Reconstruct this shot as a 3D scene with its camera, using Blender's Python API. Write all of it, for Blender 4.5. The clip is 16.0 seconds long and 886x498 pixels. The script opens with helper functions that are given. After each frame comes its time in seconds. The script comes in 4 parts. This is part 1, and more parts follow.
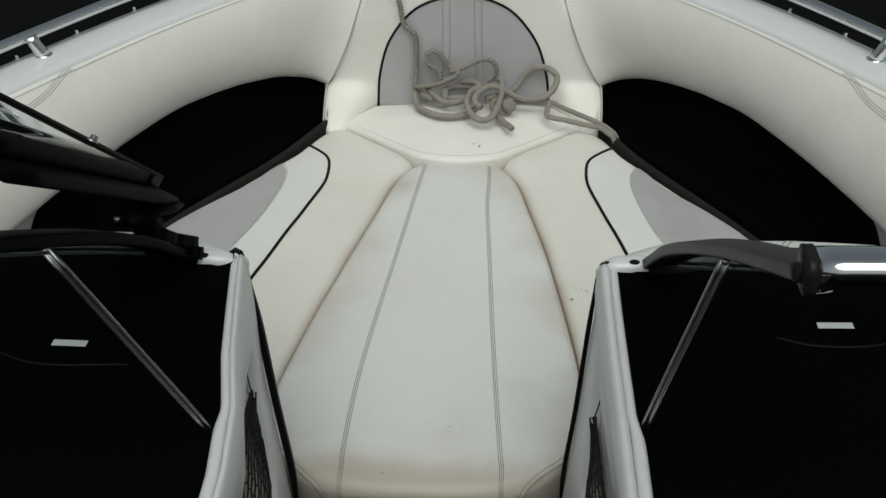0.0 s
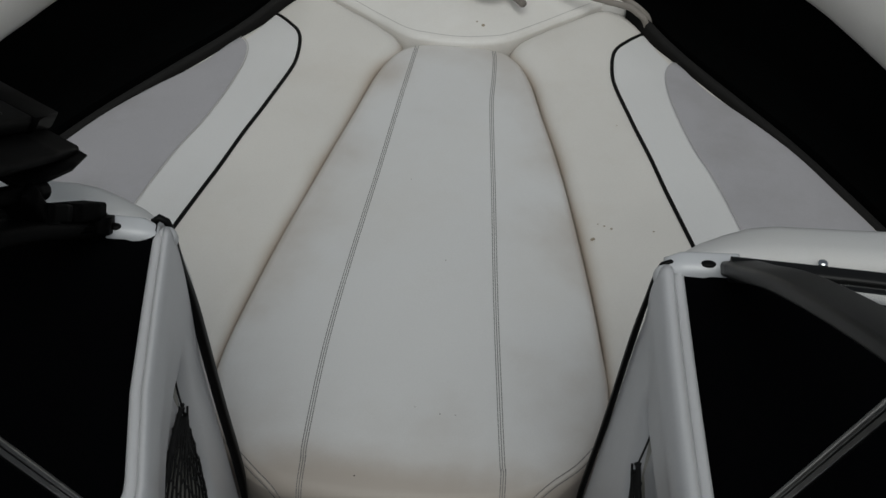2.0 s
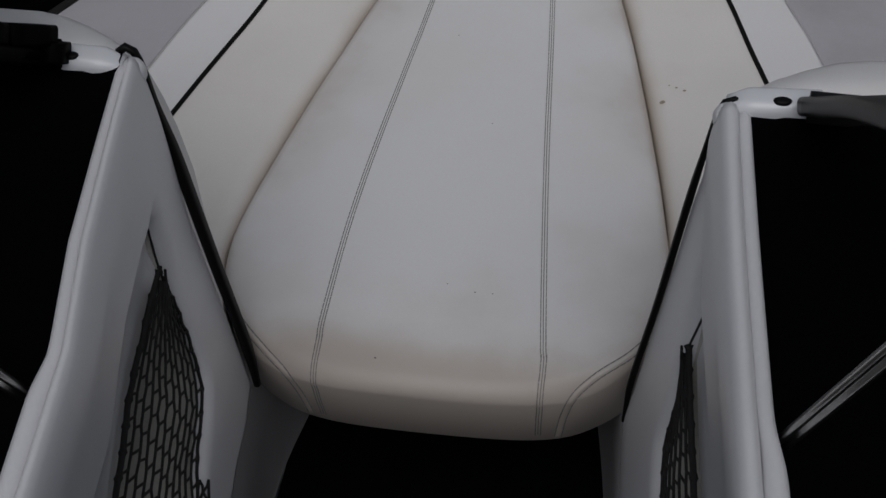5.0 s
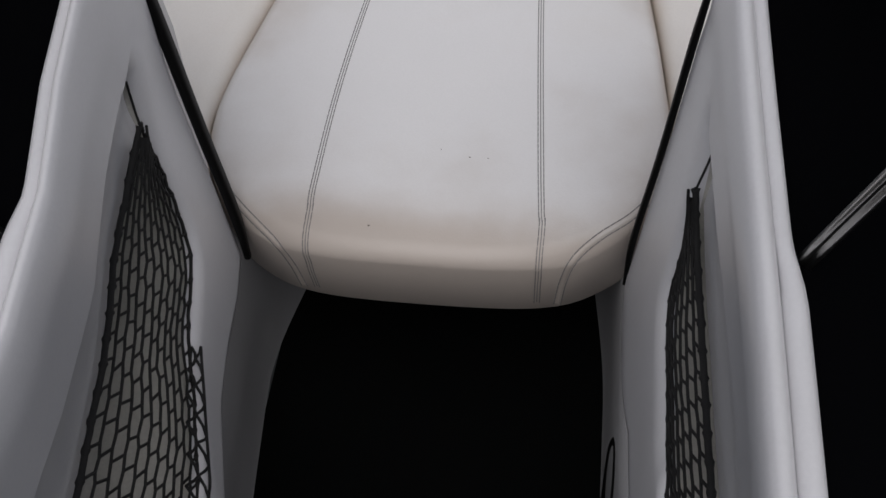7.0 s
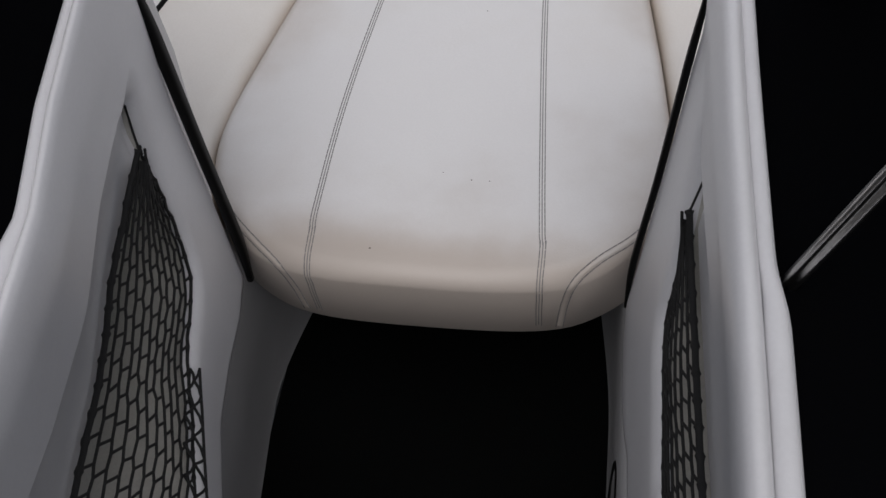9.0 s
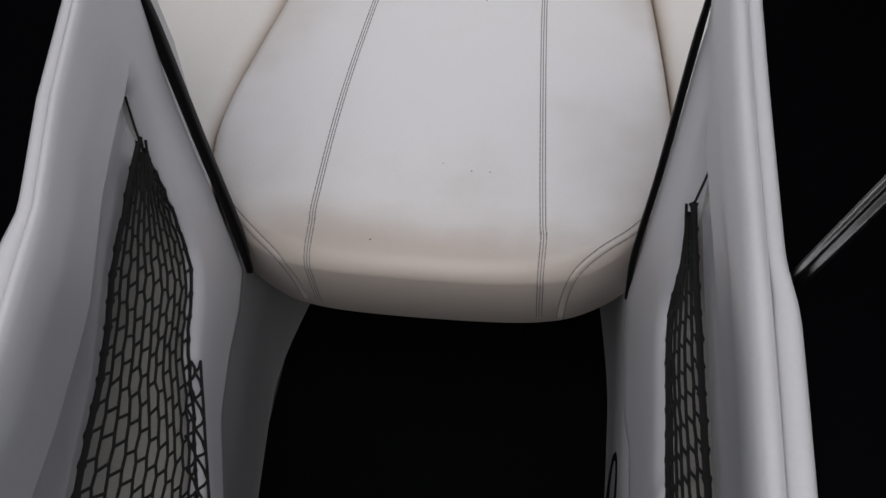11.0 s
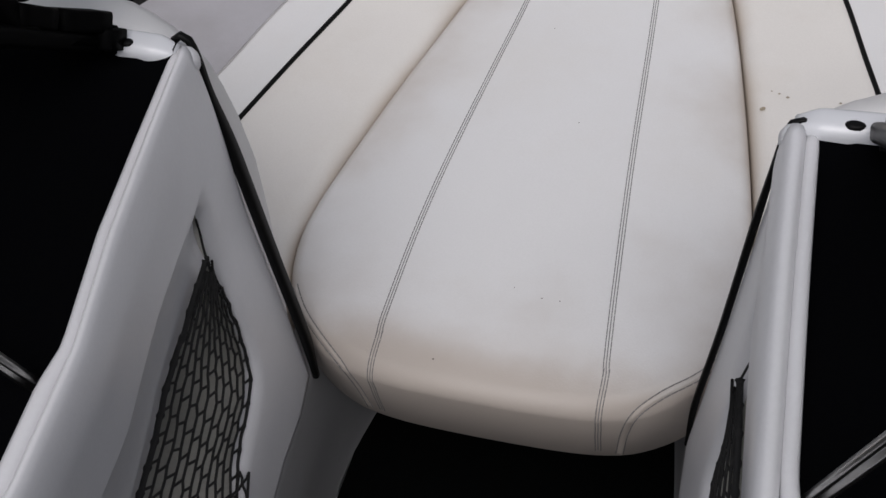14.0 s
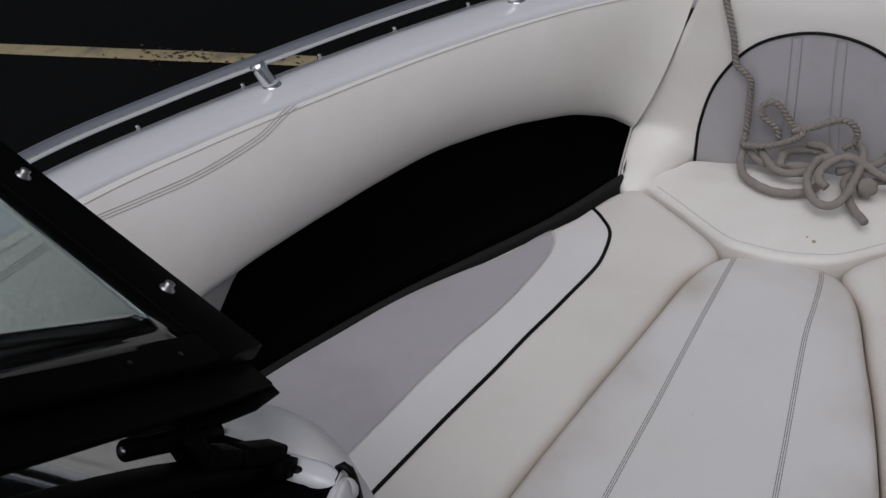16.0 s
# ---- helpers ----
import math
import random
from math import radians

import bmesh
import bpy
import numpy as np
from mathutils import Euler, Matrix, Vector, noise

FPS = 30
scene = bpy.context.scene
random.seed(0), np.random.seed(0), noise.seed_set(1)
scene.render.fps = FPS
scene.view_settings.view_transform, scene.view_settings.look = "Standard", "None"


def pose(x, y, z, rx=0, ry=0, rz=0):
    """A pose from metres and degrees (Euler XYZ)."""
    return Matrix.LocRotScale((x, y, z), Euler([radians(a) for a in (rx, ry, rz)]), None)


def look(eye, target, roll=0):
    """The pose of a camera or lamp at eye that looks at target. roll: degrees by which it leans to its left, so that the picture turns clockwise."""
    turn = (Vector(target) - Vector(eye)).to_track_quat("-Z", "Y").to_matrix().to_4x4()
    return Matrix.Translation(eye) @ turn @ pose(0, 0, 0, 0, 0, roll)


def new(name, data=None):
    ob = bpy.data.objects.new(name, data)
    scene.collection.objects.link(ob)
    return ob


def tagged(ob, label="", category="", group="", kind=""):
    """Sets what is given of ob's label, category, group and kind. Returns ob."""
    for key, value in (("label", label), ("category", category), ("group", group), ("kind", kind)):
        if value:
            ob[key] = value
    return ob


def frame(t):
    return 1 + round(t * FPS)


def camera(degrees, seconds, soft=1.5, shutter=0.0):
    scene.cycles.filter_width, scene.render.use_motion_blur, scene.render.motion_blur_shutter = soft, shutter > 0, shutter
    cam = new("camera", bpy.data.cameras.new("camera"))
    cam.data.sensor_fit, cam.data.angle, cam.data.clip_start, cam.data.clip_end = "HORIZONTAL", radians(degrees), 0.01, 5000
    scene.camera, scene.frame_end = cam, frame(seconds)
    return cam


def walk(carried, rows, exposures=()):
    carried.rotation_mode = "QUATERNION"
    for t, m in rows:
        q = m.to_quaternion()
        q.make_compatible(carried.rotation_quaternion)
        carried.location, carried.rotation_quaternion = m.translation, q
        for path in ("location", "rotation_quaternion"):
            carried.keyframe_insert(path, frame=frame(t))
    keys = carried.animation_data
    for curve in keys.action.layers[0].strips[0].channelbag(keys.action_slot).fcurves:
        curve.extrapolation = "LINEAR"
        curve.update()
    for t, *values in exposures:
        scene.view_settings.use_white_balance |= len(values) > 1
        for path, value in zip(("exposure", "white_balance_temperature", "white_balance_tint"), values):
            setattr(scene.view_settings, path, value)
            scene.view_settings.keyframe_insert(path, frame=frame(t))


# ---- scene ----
cam = camera(44.0, 16.0)
PATH = [
    (0, (0.126, -1.236, 1.668), (0.005, 0.428, 0.564), -1.4),
    (0.5, (0.129, -1.18, 1.673), (0.03, 0.475, 0.555), -0.5),
    (1, (0.077, -1.007, 1.65), (0.016, 0.613, 0.479), 1.7),
    (1.5, (0.047, -0.879, 1.605), (0.013, 0.677, 0.349), 3.3),
    (2, (0.069, -0.797, 1.569), (0.004, 0.667, 0.207), 1.9),
    (2.5, (0.128, -0.735, 1.572), (-0.022, 0.651, 0.137), -0.3),
    (3, (0.171, -0.696, 1.576), (-0.053, 0.649, 0.113), -2.5),
    (5.5, (0.134, -0.698, 1.349), (-0.096, 0.608, -0.148), -2.8),
    (6, (0.139, -0.704, 1.318), (-0.102, 0.536, -0.233), -4.4),
    (6.5, (0.133, -0.712, 1.334), (-0.075, 0.493, -0.249), -3.9),
    (7, (0.132, -0.713, 1.34), (-0.066, 0.488, -0.246), -3.5),
    (7.5, (0.134, -0.71, 1.344), (-0.067, 0.496, -0.239), -3.6),
    (8, (0.143, -0.711, 1.342), (-0.075, 0.509, -0.227), -4.1),
    (8.5, (0.149, -0.712, 1.343), (-0.08, 0.516, -0.22), -4.3),
    (9, (0.155, -0.713, 1.34), (-0.085, 0.518, -0.218), -4.8),
    (11.5, (0.143, -0.708, 1.34), (-0.076, 0.5, -0.239), -4.2),
    (12, (0.148, -0.706, 1.341), (-0.076, 0.492, -0.245), -3.9),
    (12.5, (0.157, -0.7, 1.342), (-0.078, 0.488, -0.249), -3.5),
    (13, (0.17, -0.693, 1.345), (-0.093, 0.488, -0.247), -3.4),
    (13.5, (0.199, -0.67, 1.354), (-0.16, 0.501, -0.228), -5.8),
    (14, (0.202, -0.642, 1.392), (-0.257, 0.604, -0.104), -6.8),
    (14.5, (0.192, -0.606, 1.495), (-0.373, 0.7, 0.091), -5.0),
    (15, (0.209, -0.597, 1.546), (-0.493, 0.77, 0.266), -7.0),
    (15.5, (0.214, -0.595, 1.585), (-0.552, 0.812, 0.387), -7.4),
    (16, (0.206, -0.59, 1.589), (-0.567, 0.859, 0.448), -7.3),
]
EXPOSURES = [
    (0.0, -0.26, 6410, -1), (0.5, -0.38, 6400, -1), (1.0, -0.65, 6390, 0), (1.5, -0.70, 6350, 3), (2.0, -0.87, 6210, 5), (2.5, -0.95, 6130, 9), (3.0, -0.97, 6110, 12),
    (5.5, -0.94, 6090, 12), (6.0, -0.79, 6120, 13), (6.5, -0.36, 6190, 14), (7.0, -0.19, 6240, 14), (12.5, -0.18, 6250, 14), (13.5, -0.16, 6250, 14),
    (14.0, -0.15, 6230, 14), (14.5, -0.33, 6150, 14), (15.0, -0.54, 6140, 14), (16.0, -0.70, 6140, 14),
]
walk(cam, [(t, look(eye, target, roll)) for t, eye, target, roll in PATH], EXPOSURES)

# ---- world, sun, exposure ----
world = bpy.data.worlds.new("overcast_sky")
scene.world = world
world.use_nodes = True
wn = world.node_tree.nodes
sky = wn.new("ShaderNodeTexSky")
sky.sky_type, sky.sun_disc = 'NISHITA', False
sky.sun_elevation, sky.sun_rotation = radians(60), radians(175)
sky.air_density, sky.dust_density, sky.ozone_density = 1.0, 4.0, 1.0
cloud = wn.new("ShaderNodeHueSaturation")
cloud.inputs["Saturation"].default_value = 0.35
world.node_tree.links.new(sky.outputs[0], cloud.inputs["Color"])
world.node_tree.links.new(cloud.outputs[0], wn["Background"].inputs[0])
wn["Background"].inputs[1].default_value = 0.070
sun = new("sun", bpy.data.lights.new("sun", 'SUN'))
sun.data.energy, sun.data.angle, sun.data.color = 1.85, radians(60), (1.0, 0.97, 0.92)
sun.matrix_world = look((0.4, -4.2, 8.0), (0, 0.4, 0))


# ---- materials ----
def mat(name, colour, rough=0.5, metal=0.0, var=0.06, scale=6.0, fine=180.0, bump=0.15, bumpdist=0.001,
        dirt=None, dirt_amount=0.0, dirt_scale=3.0, spec=0.5, fibre=0.0, coat=0.0):
    m = bpy.data.materials.new(name)
    m.use_nodes = True
    n, l = m.node_tree.nodes, m.node_tree.links
    b = n["Principled BSDF"]
    tc = n.new("ShaderNodeTexCoord")
    big = n.new("ShaderNodeTexNoise")
    big.inputs["Scale"].default_value, big.inputs["Detail"].default_value = scale, 5
    small = n.new("ShaderNodeTexNoise")
    small.inputs["Scale"].default_value, small.inputs["Detail"].default_value = fine, 3
    l.new(tc.outputs["Object"], big.inputs["Vector"])
    l.new(tc.outputs["Object"], small.inputs["Vector"])
    mix = n.new("ShaderNodeMixRGB")
    mix.inputs[1].default_value = (*[c * (1 - var) for c in colour], 1)
    mix.inputs[2].default_value = (*[min(1, c * (1 + var)) for c in colour], 1)
    l.new(big.outputs["Fac"], mix.inputs[0])
    grain = n.new("ShaderNodeMixRGB")
    grain.blend_type = 'MULTIPLY'
    grain.inputs[0].default_value = min(1.0, var * 4 + fibre)
    ramp = n.new("ShaderNodeValToRGB")
    ramp.color_ramp.elements[0].position, ramp.color_ramp.elements[1].position = 0.3, 0.7
    lo = 0.75 - 0.55 * fibre
    ramp.color_ramp.elements[0].color = (lo, lo, lo, 1)
    l.new(small.outputs["Fac"], ramp.inputs[0])
    l.new(mix.outputs[0], grain.inputs[1])
    l.new(ramp.outputs[0], grain.inputs[2])
    out = grain.outputs[0]
    if dirt:
        dn = n.new("ShaderNodeTexNoise")
        dn.inputs["Scale"].default_value, dn.inputs["Detail"].default_value = dirt_scale, 8
        dn.inputs["Roughness"].default_value = 0.65
        l.new(tc.outputs["Object"], dn.inputs["Vector"])
        dr = n.new("ShaderNodeValToRGB")
        dr.color_ramp.elements[0].position, dr.color_ramp.elements[1].position = 0.48, 0.75
        dr.color_ramp.elements[1].color = (dirt_amount,) * 3 + (1,)
        l.new(dn.outputs["Fac"], dr.inputs[0])
        dm = n.new("ShaderNodeMixRGB")
        dm.inputs[2].default_value = (*dirt, 1)
        l.new(dr.outputs[0], dm.inputs[0])
        l.new(out, dm.inputs[1])
        out = dm.outputs[0]
    l.new(out, b.inputs["Base Color"])
    b.inputs["Roughness"].default_value, b.inputs["Metallic"].default_value = rough, metal
    b.inputs["Specular IOR Level"].default_value = spec
    b.inputs["Coat Weight"].default_value = coat
    bp = n.new("ShaderNodeBump")
    bp.inputs["Strength"].default_value, bp.inputs["Distance"].default_value = bump, bumpdist
    l.new(small.outputs["Fac"], bp.inputs["Height"])
    l.new(bp.outputs[0], b.inputs["Normal"])
    return m


CREAM = mat("cream_vinyl", (0.82, 0.80, 0.765), 0.42, var=0.04, fine=420, bump=0.18, dirt=(0.56, 0.49, 0.40), dirt_amount=0.24, dirt_scale=4)
WHITE = mat("white_vinyl", (0.74, 0.735, 0.73), 0.45, var=0.03, fine=420, bump=0.18, dirt=(0.55, 0.50, 0.42), dirt_amount=0.22, dirt_scale=3)
FILLER = mat("soiled_white_vinyl", (0.735, 0.732, 0.728), 0.45, var=0.03, fine=420, bump=0.18, dirt=(0.55, 0.50, 0.42), dirt_amount=0.22, dirt_scale=3)


def tan_edge(m, z0, z1, colour, amount, aft=0.0):
    """Tan on a cushion's rounded borders and all below them, broken up by noise."""
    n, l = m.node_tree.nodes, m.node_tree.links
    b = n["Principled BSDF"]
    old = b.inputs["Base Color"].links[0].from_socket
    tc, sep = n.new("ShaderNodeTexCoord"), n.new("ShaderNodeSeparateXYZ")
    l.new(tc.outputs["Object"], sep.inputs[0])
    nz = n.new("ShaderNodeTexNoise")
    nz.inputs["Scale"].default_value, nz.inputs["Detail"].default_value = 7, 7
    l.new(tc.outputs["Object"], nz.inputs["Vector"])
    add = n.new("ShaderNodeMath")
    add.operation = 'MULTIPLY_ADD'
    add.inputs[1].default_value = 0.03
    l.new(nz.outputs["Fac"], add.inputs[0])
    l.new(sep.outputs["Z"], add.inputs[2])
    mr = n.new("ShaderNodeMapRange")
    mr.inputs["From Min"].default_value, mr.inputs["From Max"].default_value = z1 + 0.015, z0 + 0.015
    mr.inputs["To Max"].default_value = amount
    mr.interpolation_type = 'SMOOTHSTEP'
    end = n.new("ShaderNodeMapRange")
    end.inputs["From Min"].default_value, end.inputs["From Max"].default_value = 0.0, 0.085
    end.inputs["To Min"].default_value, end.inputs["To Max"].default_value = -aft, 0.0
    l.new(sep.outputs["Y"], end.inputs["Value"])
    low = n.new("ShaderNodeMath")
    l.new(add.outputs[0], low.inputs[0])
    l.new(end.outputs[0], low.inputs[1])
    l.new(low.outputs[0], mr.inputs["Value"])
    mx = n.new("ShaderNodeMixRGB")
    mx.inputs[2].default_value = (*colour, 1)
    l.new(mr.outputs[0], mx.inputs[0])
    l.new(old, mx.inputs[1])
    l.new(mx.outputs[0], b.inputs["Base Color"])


SEATVINYL = mat("soiled_cream_vinyl", (0.75, 0.725, 0.685), 0.42, var=0.04, fine=420, bump=0.18, dirt=(0.56, 0.49, 0.40), dirt_amount=0.26, dirt_scale=4)
tan_edge(FILLER, 0.384, 0.409, (0.43, 0.365, 0.305), 0.80, 0.008)
tan_edge(SEATVINYL, 0.372, 0.401, (0.56, 0.47, 0.37), 0.65)
# Walkway walls: the deep shade down there is put into this grey.
LINER = mat("shaded_footwell_liner", (0.36, 0.36, 0.365), 0.45, var=0.05, fine=300, bump=0.1, dirt=(0.2, 0.19, 0.18), dirt_amount=0.3, dirt_scale=6)
GREY = mat("grey_vinyl", (0.45, 0.44, 0.462), 0.5, var=0.05, fine=420, bump=0.2, dirt=(0.25, 0.23, 0.22), dirt_amount=0.3, dirt_scale=7)
GELCOAT = mat("white_gelcoat", (0.70, 0.71, 0.73), 0.22, var=0.02, fine=60, bump=0.02, coat=0.3)
# A pale moulding in reality; its shade is mixed into this grey.
MOULDING = mat("shaded_moulding", (0.24, 0.24, 0.245), 0.5, var=0.06, fine=300, bump=0.1)
# Charcoal chosen so the unseen cockpit walls bounce little light forward.
COCKPIT = mat("low_bounce_cockpit", (0.07, 0.07, 0.072), 0.7, var=0.1, fine=300, bump=0.2)
PANEL = mat("console_liner", (0.66, 0.66, 0.675), 0.34, var=0.03, fine=300, bump=0.08, dirt=(0.4, 0.38, 0.36), dirt_amount=0.15, dirt_scale=5)
CARPET = mat("black_carpet", (0.004, 0.0045, 0.0045), 0.95, var=0.2, fine=700, bump=0.8, bumpdist=0.004, fibre=0.5, spec=0.03)
DASH = mat("black_dash_vinyl", (0.0016, 0.0017, 0.0022), 0.8, var=0.1, fine=500, bump=0.25, spec=0.015)
# Inside of the net recess: its shade is put into this duller tone.
POCKET = mat("shaded_pocket", (0.42, 0.41, 0.375), 0.7, var=0.12, fine=300, bump=0.2)
RUBBER = mat("black_rubber", (0.004, 0.004, 0.004), 0.5, var=0.1, fine=200, bump=0.1, spec=0.15)
TRIM = mat("charcoal_edge_trim", (0.015, 0.0145, 0.014), 0.85, var=0.15, fine=600, bump=0.5, spec=0.2)
FRAME = mat("black_anodised_frame", (0.010, 0.010, 0.0102), 0.42, var=0.1, fine=150, bump=0.05, spec=0.28)
BLACK = mat("matt_black_frame", (0.0020, 0.0020, 0.0021), 0.55, var=0.1, fine=150, bump=0.05, spec=0.025)
CHROME = mat("polished_stainless", (0.78, 0.79, 0.80), 0.08, metal=1.0, var=0.02, fine=80, bump=0.01)
ALU = mat("satin_aluminium", (0.40, 0.395, 0.385), 0.28, metal=1.0, var=0.06, fine=200, bump=0.05)
STITCH = mat("grey_thread", (0.24, 0.235, 0.23), 0.8, var=0.1, fine=900, bump=0.3)
PALESTITCH = mat("pale_thread", (0.52, 0.50, 0.48), 0.8, var=0.1, fine=900, bump=0.3)
NET = mat("black_net_cord", (0.005, 0.005, 0.005), 0.8, var=0.2, fine=900, bump=0.4)
ROPE = mat("weathered_rope", (0.31, 0.283, 0.255), 0.85, var=0.15, scale=14, fine=700, bump=0.9, bumpdist=0.002, dirt=(0.2, 0.18, 0.15), dirt_amount=0.5, dirt_scale=20)
STICKER = mat("pale_sticker", (0.55, 0.57, 0.58), 0.4, var=0.05, fine=300)
ASPHALT = mat("asphalt", (0.0075, 0.008, 0.008), 0.95, var=0.3, scale=1.2, fine=110, bump=1.0, bumpdist=0.008, fibre=0.7, spec=0.05)
PAINT = mat("worn_yellow_paint", (0.33, 0.275, 0.155), 0.8, var=0.15, scale=5, fine=70, bump=0.4, dirt=(0.06, 0.06, 0.06), dirt_amount=0.95, dirt_scale=7)
LITTER = mat("dry_leaves", (0.06, 0.045, 0.02), 0.9, var=0.4, scale=9, fine=60)
SPECK = mat("dark_speck", (0.12, 0.10, 0.085), 0.7, var=0.2, fine=300)
STAIN = mat("brown_stain", (0.40, 0.34, 0.25), 0.6, var=0.3, fine=300)
HULL = mat("hull_gelcoat", (0.65, 0.66, 0.68), 0.2, var=0.02, fine=40, bump=0.02, coat=0.4)
BARK = mat("bark", (0.09, 0.065, 0.045), 0.9, var=0.3, fine=40, bump=0.8, bumpdist=0.02)
LEAF = mat("leaves", (0.035, 0.075, 0.02), 0.6, var=0.4, scale=1.5, fine=20)
GLASS = bpy.data.materials.new("tinted_glass")
GLASS.use_nodes = True
_g = GLASS.node_tree.nodes["Principled BSDF"]
_g.inputs["Base Color"].default_value = (0.60, 0.70, 0.685, 1)
_g.inputs["Roughness"].default_value = 0.02
_g.inputs["Transmission Weight"].default_value = 1.0
_g.inputs["IOR"].default_value = 1.65
DARKGLASS = GLASS.copy()
DARKGLASS.name = "dark_tinted_glass"
DARKGLASS.node_tree.nodes["Principled BSDF"].inputs["Base Color"].default_value = (0.44, 0.50, 0.49, 1)


# ---- mesh helpers ----
def part(name, bm, material, parent=None, label="", smooth=True):
    me = bpy.data.meshes.new(name)
    bmesh.ops.recalc_face_normals(bm, faces=bm.faces[:])
    for f in bm.faces:
        f.smooth = smooth
    bm.to_mesh(me)
    bm.free()
    me.materials.append(material)
    ob = new(name, me)
    if parent:
        ob.parent = parent
    if label:
        ob["label"] = label
    return ob


def thing(name, label, category, group="", kind="", at=(0, 0, 0)):
    ob = new(name)
    ob.empty_display_size = 0.05
    return tagged(ob, label, category, group, kind)


def spline(pts, n, closed=False):
    """n points along a Catmull-Rom curve, even in length."""
    p = [Vector(q) for q in pts]
    m = len(p)
    out = []
    segs = m if closed else m - 1
    for i in range(segs):
        a = p[(i - 1) % m] if closed or i else p[0] * 2 - p[1]
        b, c = p[i], p[(i + 1) % m]
        d = p[(i + 2) % m] if closed or i + 2 < m else p[-1] * 2 - p[-2]
        for k in range(24):
            t = k / 24
            out.append(0.5 * (2 * b + (c - a) * t + (2 * a - 5 * b + 4 * c - d) * t * t + (3 * b - a - 3 * c + d) * t ** 3))
    out.append(p[0].copy() if closed else p[-1].copy())
    acc = [0.0]
    for i in range(1, len(out)):
        acc.append(acc[-1] + (out[i] - out[i - 1]).length)
    res, j = [], 0
    cnt = n if closed else n - 1
    for i in range(n):
        s = acc[-1] * i / cnt
        while j < len(acc) - 2 and acc[j + 1] < s:
            j += 1
        f = (s - acc[j]) / max(1e-9, acc[j + 1] - acc[j])
        res.append(out[j].lerp(out[j + 1], min(1, max(0, f))))
    return res


def mir(pts, s):
    return [Vector((s * q[0], *q[1:])) for q in pts]


def skin(bm, rows, close_u=False, close_v=False, caps=False):
    """Quads over rows of points."""
    vs = [[bm.verts.new(q) for q in r] for r in rows]
    nr, nc = len(vs), len(vs[0])
    for i in range(nr if close_u else nr - 1):
        for j in range(nc if close_v else nc - 1):
            a, b = vs[i], vs[(i + 1) % nr]
            bm.faces.new((a[j], a[(j + 1) % nc], b[(j + 1) % nc], b[j]))
    if caps and close_v and not close_u:
        bm.faces.new(vs[0][::-1])
        bm.faces.new(vs[-1])
    return vs


def sweep(bm, path, profile, up=(0, 0, 1), closed=False, twist=0.0, caps=True, scale=None):
    """A profile of (side, up) points carried along a path."""
    rows = []
    n = len(path)
    up = Vector(up)
    for i, q in enumerate(path):
        a = path[(i - 1) % n] if closed or i else path[0]
        b = path[(i + 1) % n] if closed or i < n - 1 else path[-1]
        d = (b - a).normalized()
        side = d.cross(up)
        if side.length < 0.05:
            side = d.cross(Vector((0.3, 1, 0.2)))
        side.normalize()
        u = side.cross(d)
        c, s = math.cos(twist * i), math.sin(twist * i)
        k = scale(i / max(1, n - 1)) if scale else 1
        rows.append([q + side * (k * (x * c - y * s)) + u * (k * (x * s + y * c)) for x, y in profile])
    skin(bm, rows, close_u=closed, close_v=True, caps=caps and not closed)


def circle(r, n=10, ry=None):
    return [(r * math.cos(2 * math.pi * i / n), (ry or r) * math.sin(2 * math.pi * i / n)) for i in range(n)]


def rbox(w, h, r, n=3):
    """A rounded rectangle as a profile."""
    out = []
    for cx, cy, a0 in ((w / 2 - r, h / 2 - r, 0), (r - w / 2, h / 2 - r, 90), (r - w / 2, r - h / 2, 180), (w / 2 - r, r - h / 2, 270)):
        for k in range(n + 1):
            a = radians(a0 + 90 * k / n)
            out.append((cx + r * math.cos(a), cy + r * math.sin(a)))
    return out


def tube(path, r, n=10, **kw):
    bm = bmesh.new()
    sweep(bm, path, circle(r, n), **kw)
    return bm


def bar(a, b, w, h, r=0.002, up=(0, 0, 1), bm=None):
    bm = bm or bmesh.new()
    a, b = Vector(a), Vector(b)
    sweep(bm, [a.lerp(b, i / 4) for i in range(5)], rbox(w, h, r), up=up)
    return bm


def smoothstep(a, b, x):
    t = min(1, max(0, (x - a) / (b - a)))
    return t * t * (3 - 2 * t)


